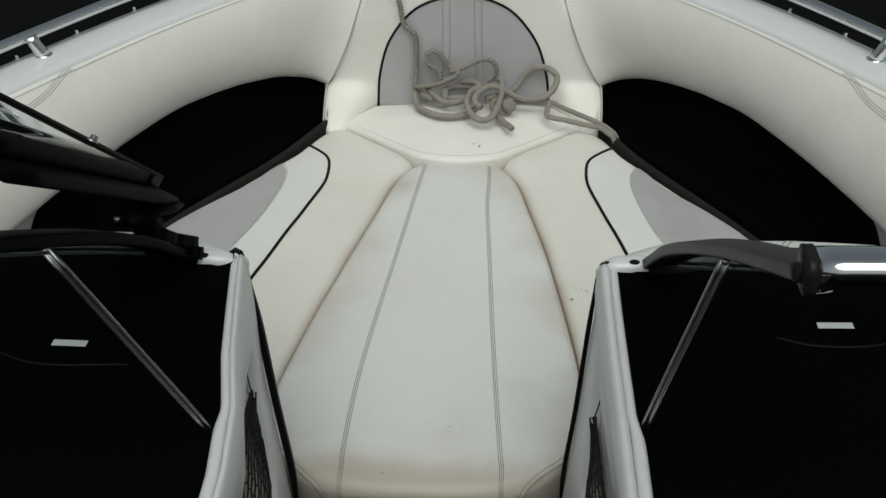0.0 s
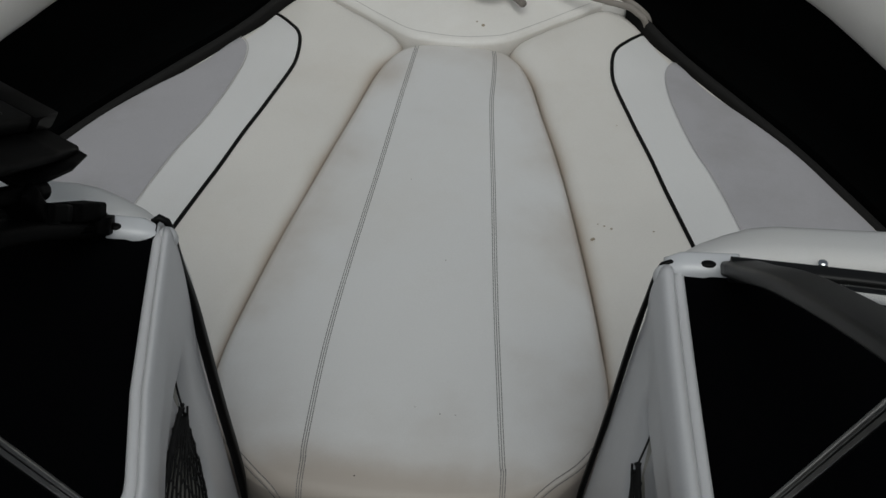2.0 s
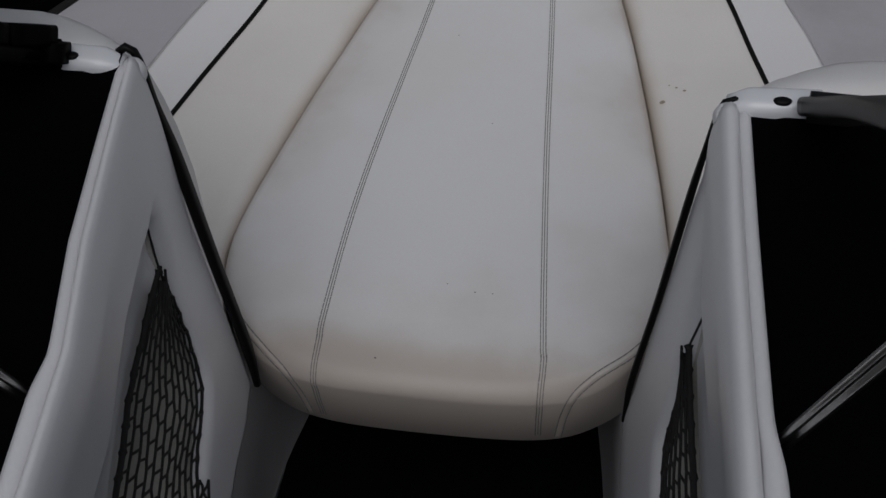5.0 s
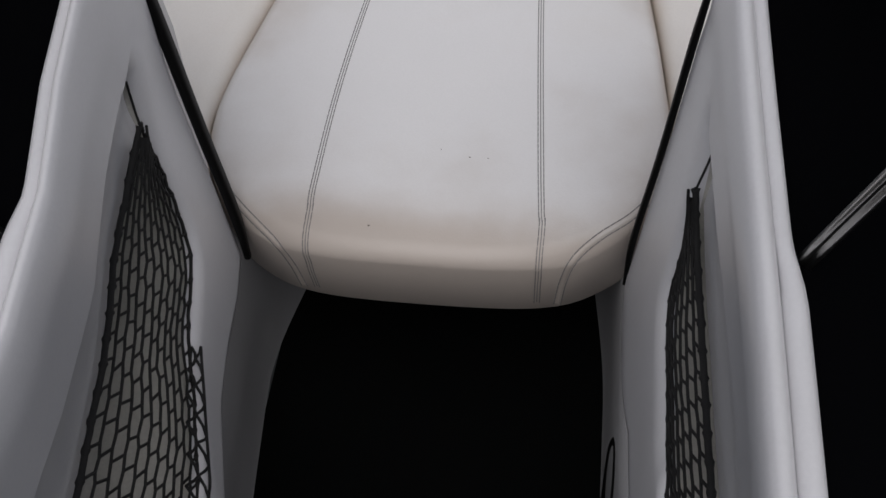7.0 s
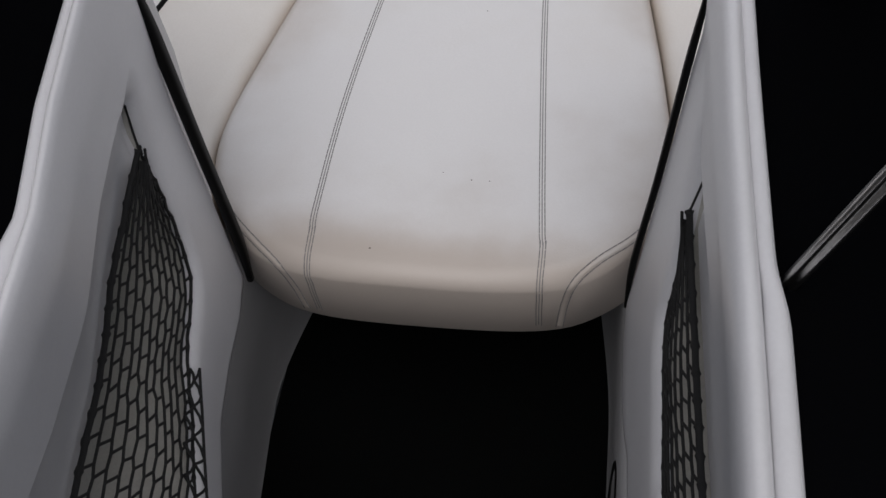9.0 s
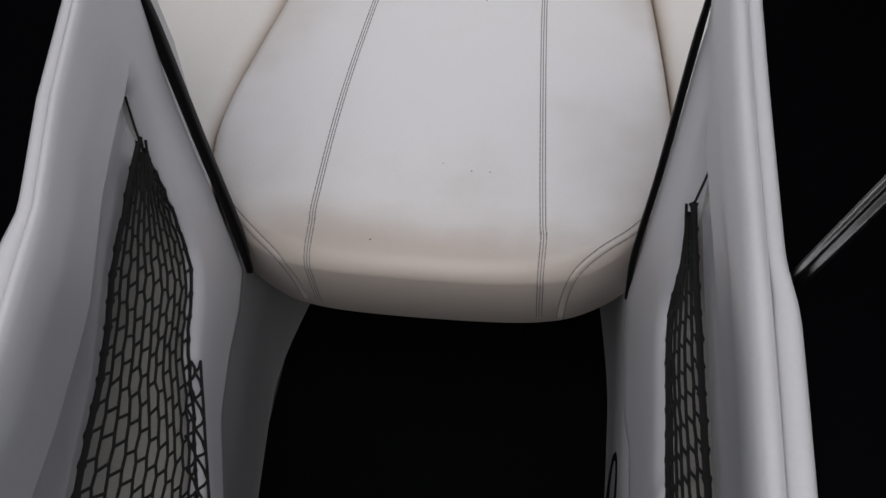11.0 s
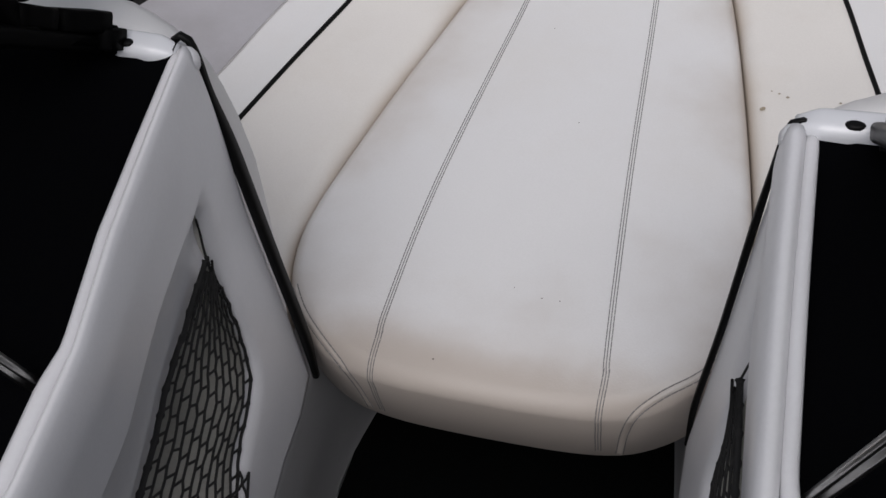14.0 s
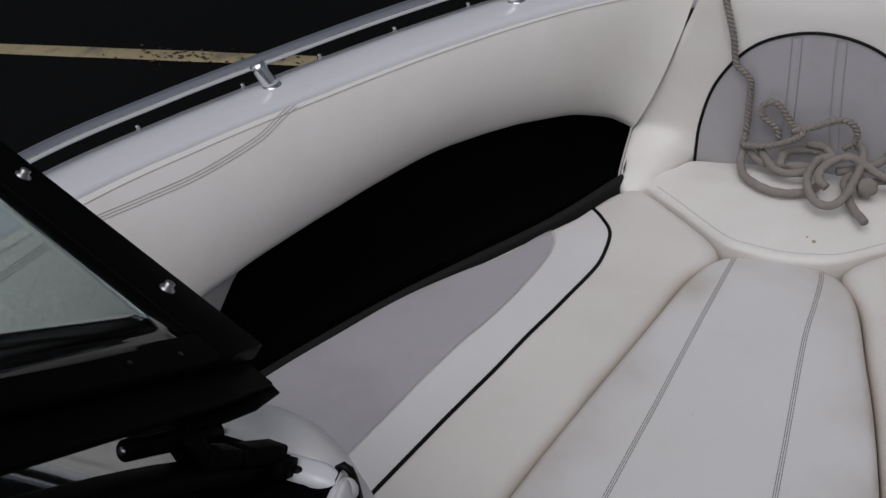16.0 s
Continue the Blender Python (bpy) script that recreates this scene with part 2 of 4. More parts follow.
def pad(outline, frame_, thick, r, crown, rings=9, wrinkle=0.0012):
    """An upholstered pad: outline of 2D points, frame_ maps (a, b, height) to space; height 0 is the top edge line."""
    n = len(outline)
    o = [Vector(q) for q in outline]
    area = sum(o[i].x * o[(i + 1) % n].y - o[(i + 1) % n].x * o[i].y for i in range(n))
    sgn = 1 if area > 0 else -1
    nor = []
    for i in range(n):
        d = (o[(i + 1) % n] - o[i - 1]).normalized()
        nor.append(Vector((-d.y, d.x)) * sgn)
    c = sum(o, Vector((0, 0))) / n
    rows = [[frame_(*(o[i] + nor[i] * r * 0.25), -thick) for i in range(n)],
            [frame_(*(o[i] + nor[i] * r * 0.04), -thick + r * 0.25) for i in range(n)]]

    def relax(q, times):
        for _ in range(times):
            q = [(q[i - 1] + q[i] * 2 + q[(i + 1) % n]) / 4 for i in range(n)]
        return q

    def bumpy(q):
        return wrinkle * noise.noise(Vector((q.x * 9, q.y * 9, 1)))
    cur, last = o, 0.0
    for k in range(9):
        a = radians(90 * k / 8)
        ins = r * (1 - math.cos(a))
        m = []
        for i in range(n):
            d = (cur[(i + 1) % n] - cur[i - 1]).normalized()
            m.append(cur[i] + Vector((-d.y, d.x)) * sgn * (ins - last))
        cur, last = relax(m, 1 if k else 0), ins
        rows.append([frame_(q.x, q.y, -r + r * math.sin(a) + bumpy(q)) for q in cur])
    cur = relax(cur, 4)
    for k in range(1, rings):
        t = k / rings
        ring = relax([q.lerp(c, t) for q in cur], 3 * k)
        rows.append([frame_(q.x, q.y, crown * (1 - (1 - t) ** 2.2) + bumpy(q)) for q in ring])
    bm = bmesh.new()
    vs = skin(bm, rows, close_v=True)
    bm.faces.new(vs[0][::-1])
    bm.faces.new(vs[-1])
    return bm


from mathutils.bvhtree import BVHTree


def surface(ob, axis):
    """Looks up a mesh's outside along an axis: returns a function from a point to the point on the mesh."""
    me = ob.data
    tree = BVHTree.FromPolygons([v.co for v in me.vertices], [p.vertices for p in me.polygons])
    axis = Vector(axis)

    def on(q, lift=0.0):
        hit = tree.ray_cast(Vector(q) - axis * 0.5, axis, 2.0)
        if hit[0] is None:
            near = tree.find_nearest(Vector(q))
            return near[0] + near[1] * lift
        return hit[0] - axis * lift
    return on


def ribbon(path, w, on, lift=0.0012, side=None, bm=None):
    """A thin flat strip along a path, laid on a surface."""
    bm = bm or bmesh.new()
    rows = []
    for i, q in enumerate(path):
        d = (path[min(i + 1, len(path) - 1)] - path[max(i - 1, 0)]).normalized()
        s = d.cross(Vector(side)).normalized() * (w / 2)
        rows.append([on(q - s, lift * 0.2), on(q, lift), on(q + s, lift * 0.2)])
    skin(bm, rows)
    return bm


def stitches(path, on, side, offs=(-0.0036, 0.0036), r=0.0007, length=0.008, gap=0.0006, bm=None):
    """Rows of single stitches beside a seam."""
    bm = bm or bmesh.new()
    for off in offs:
        pts = []
        for i, q in enumerate(path):
            d = (path[min(i + 1, len(path) - 1)] - path[max(i - 1, 0)]).normalized()
            pts.append(q + d.cross(Vector(side)).normalized() * off)
        total = sum((pts[i + 1] - pts[i]).length for i in range(len(pts) - 1))
        k = max(2, int(total / (length + gap)))
        even = spline(pts, 2 * k)
        for i in range(0, 2 * k - 1, 2):
            a, b = even[i], even[i + 1]
            m = (a + b) / 2
            a, b = m + (a - m) * length / (length + gap) * 1.95, m + (b - m) * length / (length + gap) * 1.95
            a, b = on(a, 0.0002), on(b, 0.0002)
            m = on(m, 0.0002 + r)
            sweep(bm, [a, m, b], circle(r, 5), caps=False)
    return bm


# ---- ground ----
def ground_and_line():
    bm = bmesh.new()
    bmesh.ops.create_grid(bm, x_segments=40, y_segments=40, size=400)
    g = part("ground", bm, ASPHALT)
    g.location = (0, 0, GROUND)
    tagged(g, "dark worn asphalt of a parking lot", "ground", kind="structure")
    bm = bmesh.new()
    a, b = Vector((-7.5, 2.76, GROUND)), Vector((2.6, 3.95, GROUND))
    rows = []
    for i in range(60):
        q = a.lerp(b, i / 59)
        w = 0.055 + 0.006 * noise.noise(q * 3)
        rows.append([q + Vector((0, -w, 0.002)), q + Vector((0, -w * 0.9, 0.004)), q + Vector((0, w * 0.9, 0.004)), q + Vector((0, w, 0.002))])
    skin(bm, rows)
    tagged(part("painted_line", bm, PAINT), "worn yellow painted parking line on the asphalt", "road marking", kind="structure")


GROUND = -0.55
ground_and_line()


def leaf_litter():
    """Dry leaf crumbs gathered on the painted line."""
    rnd = random.Random(11)
    verts, faces = [], []
    for _ in range(70):
        x = rnd.gauss(-3.22, 0.16) if rnd.random() < 0.75 else rnd.gauss(-2.45, 0.1)
        c = Vector((x, 2.76 + (x + 7.5) * 0.1178 + rnd.gauss(0.0, 0.04), GROUND + 0.006))
        r, a = rnd.uniform(0.006, 0.020), rnd.uniform(0, 6.28)
        i = len(verts)
        for k in range(5):
            b = a + k * 1.2566
            q = r * rnd.uniform(0.5, 1.1)
            verts.append(c + Vector((math.cos(b) * q, math.sin(b) * q * 0.6, rnd.uniform(0, 0.006))))
        faces.append(tuple(range(i, i + 5)))
    me = bpy.data.meshes.new("leaf_litter")
    me.from_pydata(verts, [], faces)
    me.materials.append(LITTER)
    tagged(new("leaf_litter", me), "dry brown leaf crumbs on the painted parking line", "leaf litter", kind="stuff")


leaf_litter()

def wall_x(z):
    return 0.214 + max(0, z - 0.35) * 0.06


def inward(s, y, z=0.8):
    """How far a console's wall leans into the walkway: the port one closes in towards the stern, the starboard one hollows a little."""
    over = smoothstep(0.74, 0.80, z)
    if s > 0:
        r = min(1, max(0, (z - 0.36) / 0.42))
        return -(0.0085 * r * (2 - r) + 0.009 * smoothstep(-0.1, -0.4, y)) * (1 - 0.7 * over)
    closing = float(np.interp(-y, (-0.05, 0, 0.1, 0.2, 0.3, 0.4, 0.6), (0, 0.006, 0.021, 0.037, 0.060, 0.071, 0.076)))
    return closing - 0.011 * (1 - smoothstep(0.72 - 0.12 * smoothstep(-0.12, -0.05, y), 0.80, z))


# ---- boat: shared lines, starboard side; port is mirrored ----
TRIM_LINE = [(0.318, 1.266), (0.40, 1.095), (0.51, 0.925), (0.62, 0.745), (0.74, 0.50), (0.80, 0.33), (0.83, 0.10)]
BOLSTER_FOOT = [(0.35, 1.345, 0.462), (0.40, 1.345, 0.480), (0.46, 1.29, 0.508), (0.53, 1.19, 0.534), (0.60, 1.09, 0.546),
                (0.66, 0.99, 0.550), (0.74, 0.82, 0.542), (0.815, 0.615, 0.536), (0.87, 0.40, 0.53), (0.90, 0.10, 0.53)]
BOLSTER_TOP = [(0.235, 1.40, 0.762), (0.32, 1.355, 0.762), (0.42, 1.275, 0.762), (0.51, 1.18, 0.761), (0.60, 1.065, 0.760),
               (0.68, 0.95, 0.759), (0.775, 0.80, 0.757), (0.875, 0.63, 0.755), (0.965, 0.43, 0.755), (1.04, 0.10, 0.755)]
FOOT = spline(BOLSTER_FOOT, 60)
TOP = spline(BOLSTER_TOP, 60)
SHEER = spline([(0, 1.54, 0.767), (0.12, 1.50, 0.767), *BOLSTER_TOP, (1.09, -0.5, 0.762), (1.09, -2.6, 0.765)], 120)


def hull_and_gunwale():
    hull = thing("boat_hull", "white gelcoat hull of a small open-bow motorboat", "boat hull", kind="structure")
    prof = []
    for i, q in enumerate(SHEER):
        d = SHEER[min(i + 1, 119)] - SHEER[max(i - 1, 0)]
        n = Vector((-d.y, d.x, 0)).normalized()
        if i == 0:
            n = Vector((0, 1, 0))
        prof.append((q, n))
    for s in (1, -1):
        bm = bmesh.new()
        rows = []
        for q, n in prof:
            sec = [(-0.002, -0.05), (-0.002, 0.0), (0.006, 0.006), (0.02, 0.008), (0.05, 0.010), (0.09, 0.008), (0.118, 0.002), (0.128, -0.008), (0.130, -0.03), (0.124, -0.06)]
            rows.append([Vector((s * (q + n * a).x, (q + n * a).y, q.z + b)) for a, b in sec])
        skin(bm, rows)
        part("gunwale", bm, GELCOAT, hull, "glossy white moulded gunwale cap")
        bm = bmesh.new()
        rows = []
        for q, n in prof:
            o = q + n * 0.124
            keel_y = min(o.y, 1.05 + 0.3 * o.y / 1.6)
            chine = Vector((o.x * 0.97, o.y - 0.02 * smoothstep(0.2, 1.5, o.y), 0.05))
            keel = Vector((0, keel_y, GROUND + 0.25 * smoothstep(0.3, 1.5, o.y)))
            r = []
            for k in range(7):
                r.append(Vector((o.x, o.y, q.z - 0.06)).lerp(chine, k / 6))
            for k in range(1, 6):
                r.append(chine.lerp(keel, k / 5))
            rows.append([Vector((s * v.x, v.y, v.z)) for v in r])
        skin(bm, rows)
        part("hull_side", bm, HULL, hull)
    # bow deck closing the stem behind the backrest
    bm = bmesh.new()
    rows = [[Vector((x, 1.43 - 0.16 * abs(x), 0.769)) for x in np.linspace(-0.22, 0.22, 15)],
            [Vector((x, 1.545 - 0.55 * abs(x) ** 1.3, 0.774)) for x in np.linspace(-0.22, 0.22, 15)]]
    skin(bm, rows)
    part("bow_deck", bm, GELCOAT, hull)
    # snap studs along the outer edge
    path = [q + n * 0.112 for q, n in prof]
    for s in (1, -1):
        for k in (18, 22, 26, 30, 35, 41, 47):
            q = path[k]
            bm = bmesh.new()
            z = q.z + 0.004
            rows = [[Vector((s * q.x + a, q.y + b, z + h)) for a, b in circle(r, 10)] for r, h in ((0.005, 0), (0.005, 0.003), (0.0035, 0.005), (0.0045, 0.007), (0.0035, 0.009), (0.001, 0.0095))]
            skin(bm, rows, close_v=True, caps=True)
            part("snap_stud", bm, CHROME, hull)
    return prof


PROF = hull_and_gunwale()


def floor():
    bm = bmesh.new()
    rows = []
    for y in np.linspace(-2.6, 1.0, 50):
        w = 0.25 if y > -0.02 else 0.25 + 0.80 * smoothstep(-0.72, -0.95, y)
        if y > 0.4:
            w = 0.25 - 0.12 * (y - 0.4) / 0.6
        rows.append([Vector((w * t, y, 0.002 * noise.noise(Vector((w * t * 5, y * 5, 0))))) for t in np.linspace(-1, 1, 13)])
    skin(bm, rows)
    tagged(part("floor", bm, CARPET), "black marine carpet on the walkway floor", "floor", kind="structure")
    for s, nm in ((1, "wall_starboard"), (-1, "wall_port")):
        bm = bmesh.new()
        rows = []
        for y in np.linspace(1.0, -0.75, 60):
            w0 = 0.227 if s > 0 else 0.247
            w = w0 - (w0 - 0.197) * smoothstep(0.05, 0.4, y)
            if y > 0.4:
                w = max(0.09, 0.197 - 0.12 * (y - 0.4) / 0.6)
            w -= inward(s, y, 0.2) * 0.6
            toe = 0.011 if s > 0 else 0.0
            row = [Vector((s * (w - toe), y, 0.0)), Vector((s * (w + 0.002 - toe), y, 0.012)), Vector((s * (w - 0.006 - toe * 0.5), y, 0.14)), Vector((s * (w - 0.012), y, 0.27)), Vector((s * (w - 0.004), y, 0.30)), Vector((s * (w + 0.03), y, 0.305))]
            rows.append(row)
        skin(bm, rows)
        tagged(part(nm, bm, LINER), "moulded side wall of the bow walkway, shade put into its grey", "wall", kind="structure")
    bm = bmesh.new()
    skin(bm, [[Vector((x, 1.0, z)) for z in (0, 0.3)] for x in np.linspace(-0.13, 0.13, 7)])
    tagged(part("wall_bow", bm, LINER), "moulded front wall of the walkway, shade put into its grey", "wall", kind="structure")
    for s in (1, -1):
        # dark foot-vent in the lower wall
        if s > 0:
            bm = bmesh.new()
            rows = [[Vector((0.2175 - 0.004 * k, -0.150 + a, 0.135 + b)) for a, b in circle(r, 24, r * 2.0)] for r, k in ((0.058, 0), (0.054, 1), (0.045, 0.3), (0.01, 0.0))]
            skin(bm, rows, close_v=True, caps=True)
            tagged(part("speaker_port", bm, RUBBER), "black oval speaker opening in the lower wall", "speaker")
    # unseen cockpit walls added to close the place behind, dark against bounce
    for s in (1, -1):
        bm = bmesh.new()
        rows = [[Vector((s * 1.05, y, z)) for z in (0.0, 0.3, 0.55, 0.762)] for y in np.linspace(-2.6, -0.05, 12)]
        skin(bm, rows)
        tagged(part("wall_cockpit", bm, COCKPIT), "unseen closing side of the cockpit, dark to cut bounced light", "wall", kind="structure")
    bm = bmesh.new()
    skin(bm, [[Vector((x, -2.6, z)) for z in (0, 0.4, 0.765)] for x in np.linspace(-1.05, 1.05, 9)])
    tagged(part("wall_stern", bm, COCKPIT), "unseen closing wall at the stern, dark to cut bounced light", "wall", kind="structure")


floor()

# ---- bow upholstery ----
Z_SEAT = 0.40


HALF = [(0.06, -0.004), (0.135, 0.002), (0.185, 0.018), (0.228, 0.052), (0.262, 0.11), (0.276, 0.19), (0.266, 0.30), (0.246, 0.44), (0.222, 0.58), (0.196, 0.72), (0.168, 0.85), (0.143, 0.965), (0.106, 1.036), (0.05, 1.056)]


def lean(y):
    """The filler cushion lies a little to port at its aft end."""
    return -0.013 * (1 - smoothstep(0.15, 0.8, y))


def filler():
    t = thing("filler_cushion", "white vinyl filler cushion with double-stitched seams bridging the bow seats", "cushion")
    pts = [(lean(y) - x, y) for x, y in HALF] + [(lean(y) + x, y) for x, y in reversed(HALF)]
    out = [(q.x, q.y) for q in spline([(x, y, 0) for x, y in pts], 190, closed=True)]

    def fr(a, b, h):
        # aft end rolls down and sits a little lower at its sides
        return Vector((a, b + 0.02 * smoothstep(-0.03, -0.12, h) * smoothstep(0.12, 0.0, b), Z_SEAT + h - 0.011 * smoothstep(0.075, 0.0, b) ** 2))
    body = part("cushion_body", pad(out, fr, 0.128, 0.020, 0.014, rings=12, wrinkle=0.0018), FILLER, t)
    on = surface(body, (0, 0, -1))
    for s in (1, -1):
        if s > 0:
            pl = [(0.119, 0.045, 0.5), (0.117, 0.06, 0.5), (0.110, 0.16, 0.5), (0.098, 0.36, 0.5), (0.087, 0.60, 0.5), (0.076, 0.83, 0.5), (0.077, 0.93, 0.5), (0.077, 1.0, 0.5), (0.074, 1.034, 0.5)]
        else:
            pl = [(0.141, 0.045, 0.5), (0.142, 0.08, 0.5), (0.138, 0.24, 0.5), (0.124, 0.44, 0.5), (0.107, 0.64, 0.5), (0.090, 0.86, 0.5), (0.084, 0.94, 0.5), (0.079, 1.0, 0.5), (0.076, 1.034, 0.5)]
        line = spline(mir(pl, s), 90)
        part("seam", ribbon(line, 0.0012, on, 0.0006, (0, 0, 1)), STITCH, t, "pinched seam line")
        part("stitching", stitches(line, on, (0, 0, 1), offs=(-0.0031, 0.0031), r=0.0006), STITCH, t, "grey double stitching")
        # seam running down the aft face
        ona = surface(body, (0, 1, 0))
        x0, x1 = (0.1185, 0.118) if s > 0 else (0.1412, 0.1425)
        onc = surface(body, (0, 0.707, -0.707))
        over = spline(mir([(pl[0][0], 0.032, 0.416), (pl[0][0], 0.018, 0.405), (x0, 0.004, 0.392), (x0, -0.002, 0.37), (x0, 0.0, 0.355)], s), 16)
        part("seam", ribbon(over, 0.0012, onc, 0.0006, (0, -0.707, 0.707)), STITCH, t)
        part("stitching", stitches(over, onc, (0, -0.707, 0.707), offs=(-0.0031, 0.0031), r=0.0006), STITCH, t)
        low = spline(mir([(x0, 0, 0.352), (x1, 0, 0.325), (x1, 0, 0.285)], s), 14)
        part("seam", ribbon(low, 0.0012, ona, 0.0006, (0, -1, 0)), STITCH, t)
        part("stitching", stitches(low, ona, (0, -1, 0), offs=(-0.0031, 0.0031), r=0.0006), STITCH, t)
        if s > 0:
            cl = [(0.240, 0.090, 0.40), (0.216, 0.068, 0.392), (0.182, 0.040, 0.388), (0.157, 0.014, 0.378), (0.147, 0.008, 0.344), (0.142, 0.010, 0.29)]
        else:
            cl = [(0.262, 0.090, 0.40), (0.241, 0.068, 0.392), (0.203, 0.032, 0.386), (0.176, 0.012, 0.372), (0.165, 0.010, 0.338), (0.160, 0.012, 0.29)]
        cor = spline(mir(cl, s), 44)
        part("seam", ribbon(cor, 0.006, onc, 0.0024, (0, -0.707, 0.707)), FILLER, t, "raised corner welt")
        part("stitching", stitches(cor, onc, (0, -0.707, 0.707), offs=(-0.0040, 0.0040), r=0.0007), STITCH, t, "curved corner stitching")
    for x, y, r in ((0.031, 0.128, 0.0011), (0.052, 0.128, 0.0009), (-0.003, 0.137, 0.0008), (-0.072, 0.028, 0.0013), (0.02, 0.42, 0.0010), (-0.05, 0.61, 0.0009)):
        bm = bmesh.new()
        bm.faces.new([bm.verts.new(on(Vector((x + a, y + b * 0.8, 0.5)), 0.0006)) for a, b in circle(r, 8)])
        part("speck", bm, SPECK, t, "tiny dark speck")
    return on


filler()


def seat(s):
    t = thing("bow_seat_cushion", "cream vinyl bow lounge cushion, black piping and grey inset", "seat cushion", "bow seats")
    inner = [(x + 0.003 + s * lean(y), y) for x, y in HALF[4:13]]
    pts = [(0.30, 0.06), *inner[1:], (0.112, 1.064), (0.158, 1.108), (0.212, 1.155), (0.268, 1.199), (0.325, 1.222), (0.368, 1.168), (0.402, 1.09), (0.516, 0.92), (0.636, 0.745), (0.756, 0.50), (0.81, 0.33), (0.82, 0.08), (0.55, 0.05)]
    out = [(q.x, q.y) for q in spline([(x, y, 0) for x, y in pts], 170, closed=True)]

    def plump(a, b, h):
        # the pad swells towards the bow cushion and the filler
        return Vector((s * a, b, Z_SEAT + h + 0.010 * smoothstep(0.93, 1.06, b) * smoothstep(0.36, 0.28, a)))
    body = part("cushion_body", pad(out, plump, 0.13, 0.028, 0.010, rings=12, wrinkle=0.0026), SEATVINYL, t)
    on = surface(body, (0, 0, -1))
    pipe = mir([(0.50, 0.10, 0.5), (0.462, 0.25, 0.5), (0.432, 0.37, 0.5), (0.394, 0.535, 0.5), (0.360, 0.68, 0.5), (0.326, 0.82, 0.5), (0.304, 0.925, 0.5), (0.300, 0.985, 0.5), (0.308, 1.04, 0.5), (0.335, 1.085, 0.5), (0.368, 1.128, 0.5)], s)
    line = spline(pipe, 90)
    bm = bmesh.new()
    sweep(bm, [on(q, 0.001) for q in line], circle(0.0036, 8))
    part("piping", bm, RUBBER, t, "glossy black vinyl piping")
    # white band between piping and inset
    edge = spline(mir([(0.735, 0.10, 0.5), (0.765, 0.30, 0.5), (0.722, 0.50, 0.5), (0.64, 0.675, 0.5), (0.545, 0.82, 0.5), (0.455, 0.94, 0.5), (0.405, 1.03, 0.5), (0.385, 1.09, 0.5), (0.375, 1.12, 0.5)], s), 90)
    bm = bmesh.new()
    skin(bm, [[on(a.lerp(b, k / 24), 0.0015) for k in range(25)] for a, b in zip(line, edge)])
    part("band_panel", bm, WHITE, t, "white vinyl panel inside the piping")
    gl = spline(mir([(0.565, 0.10, 0.5), (0.53, 0.30, 0.5), (0.495, 0.47, 0.5), (0.458, 0.645, 0.5), (0.428, 0.745, 0.5), (0.404, 0.87, 0.5), (0.398, 0.95, 0.5), (0.407, 1.005, 0.5), (0.432, 1.04, 0.5)], s), 70)
    ge = spline(mir([(0.745, 0.10, 0.5), (0.778, 0.30, 0.5), (0.740, 0.48, 0.5), (0.662, 0.655, 0.5), (0.610, 0.755, 0.5), (0.542, 0.855, 0.5), (0.475, 0.935, 0.5), (0.448, 0.99, 0.5), (0.434, 1.039, 0.5)], s), 70)
    bm = bmesh.new()
    skin(bm, [[on(a.lerp(b, k / 22), 0.0032) for k in range(23)] for a, b in zip(gl, ge)])
    part("inset_panel", bm, GREY, t, "grey vinyl inset panel")
    bm = stitches(gl, on, (0, 0, 1), offs=(0.003,), r=0.0005)
    for v in bm.verts:
        v.co.z += 0.003
    part("stitching", bm, PALESTITCH, t)
    if s > 0:
        for x, y, r in ((0.249, 0.506, 0.004), (0.268, 0.535, 0.002), (0.279, 0.528, 0.0026), (0.258, 0.54, 0.0014), (0.300, 0.80, 0.0015), (0.345, 0.52, 0.002)):
            bm = bmesh.new()
            ring = [on(Vector((x + a * (1 + 0.4 * noise.noise(Vector((a * 300, b * 300, x * 40)))), y + b * 0.8, 0.5)), 0.0018) for a, b in circle(r, 12)]
            vs = [bm.verts.new(q) for q in ring]
            bm.faces.new(vs)
            part("stain", bm, STAIN, t, "small brown stain")
    # charcoal trim bar along the outer edge
    tr = thing("edge_trim", "charcoal carpet-wrapped edge strip beside the bow seat", "trim", "seat edge strips")
    path = [Vector((s * (q.x + 0.013), q.y, 0.397)) for q in spline([(x, y, 0) for x, y in TRIM_LINE], 60)]
    bm = bmesh.new()
    sweep(bm, path, rbox(0.018, 0.10, 0.008, 4))
    bm2 = part("strip", bm, TRIM, tr)
    for q in bm2.data.vertices:
        q.co.z -= 0.045 - 0.010 * smoothstep(0.95, 1.22, q.co.y)


for s in (1, -1):
    seat(s)


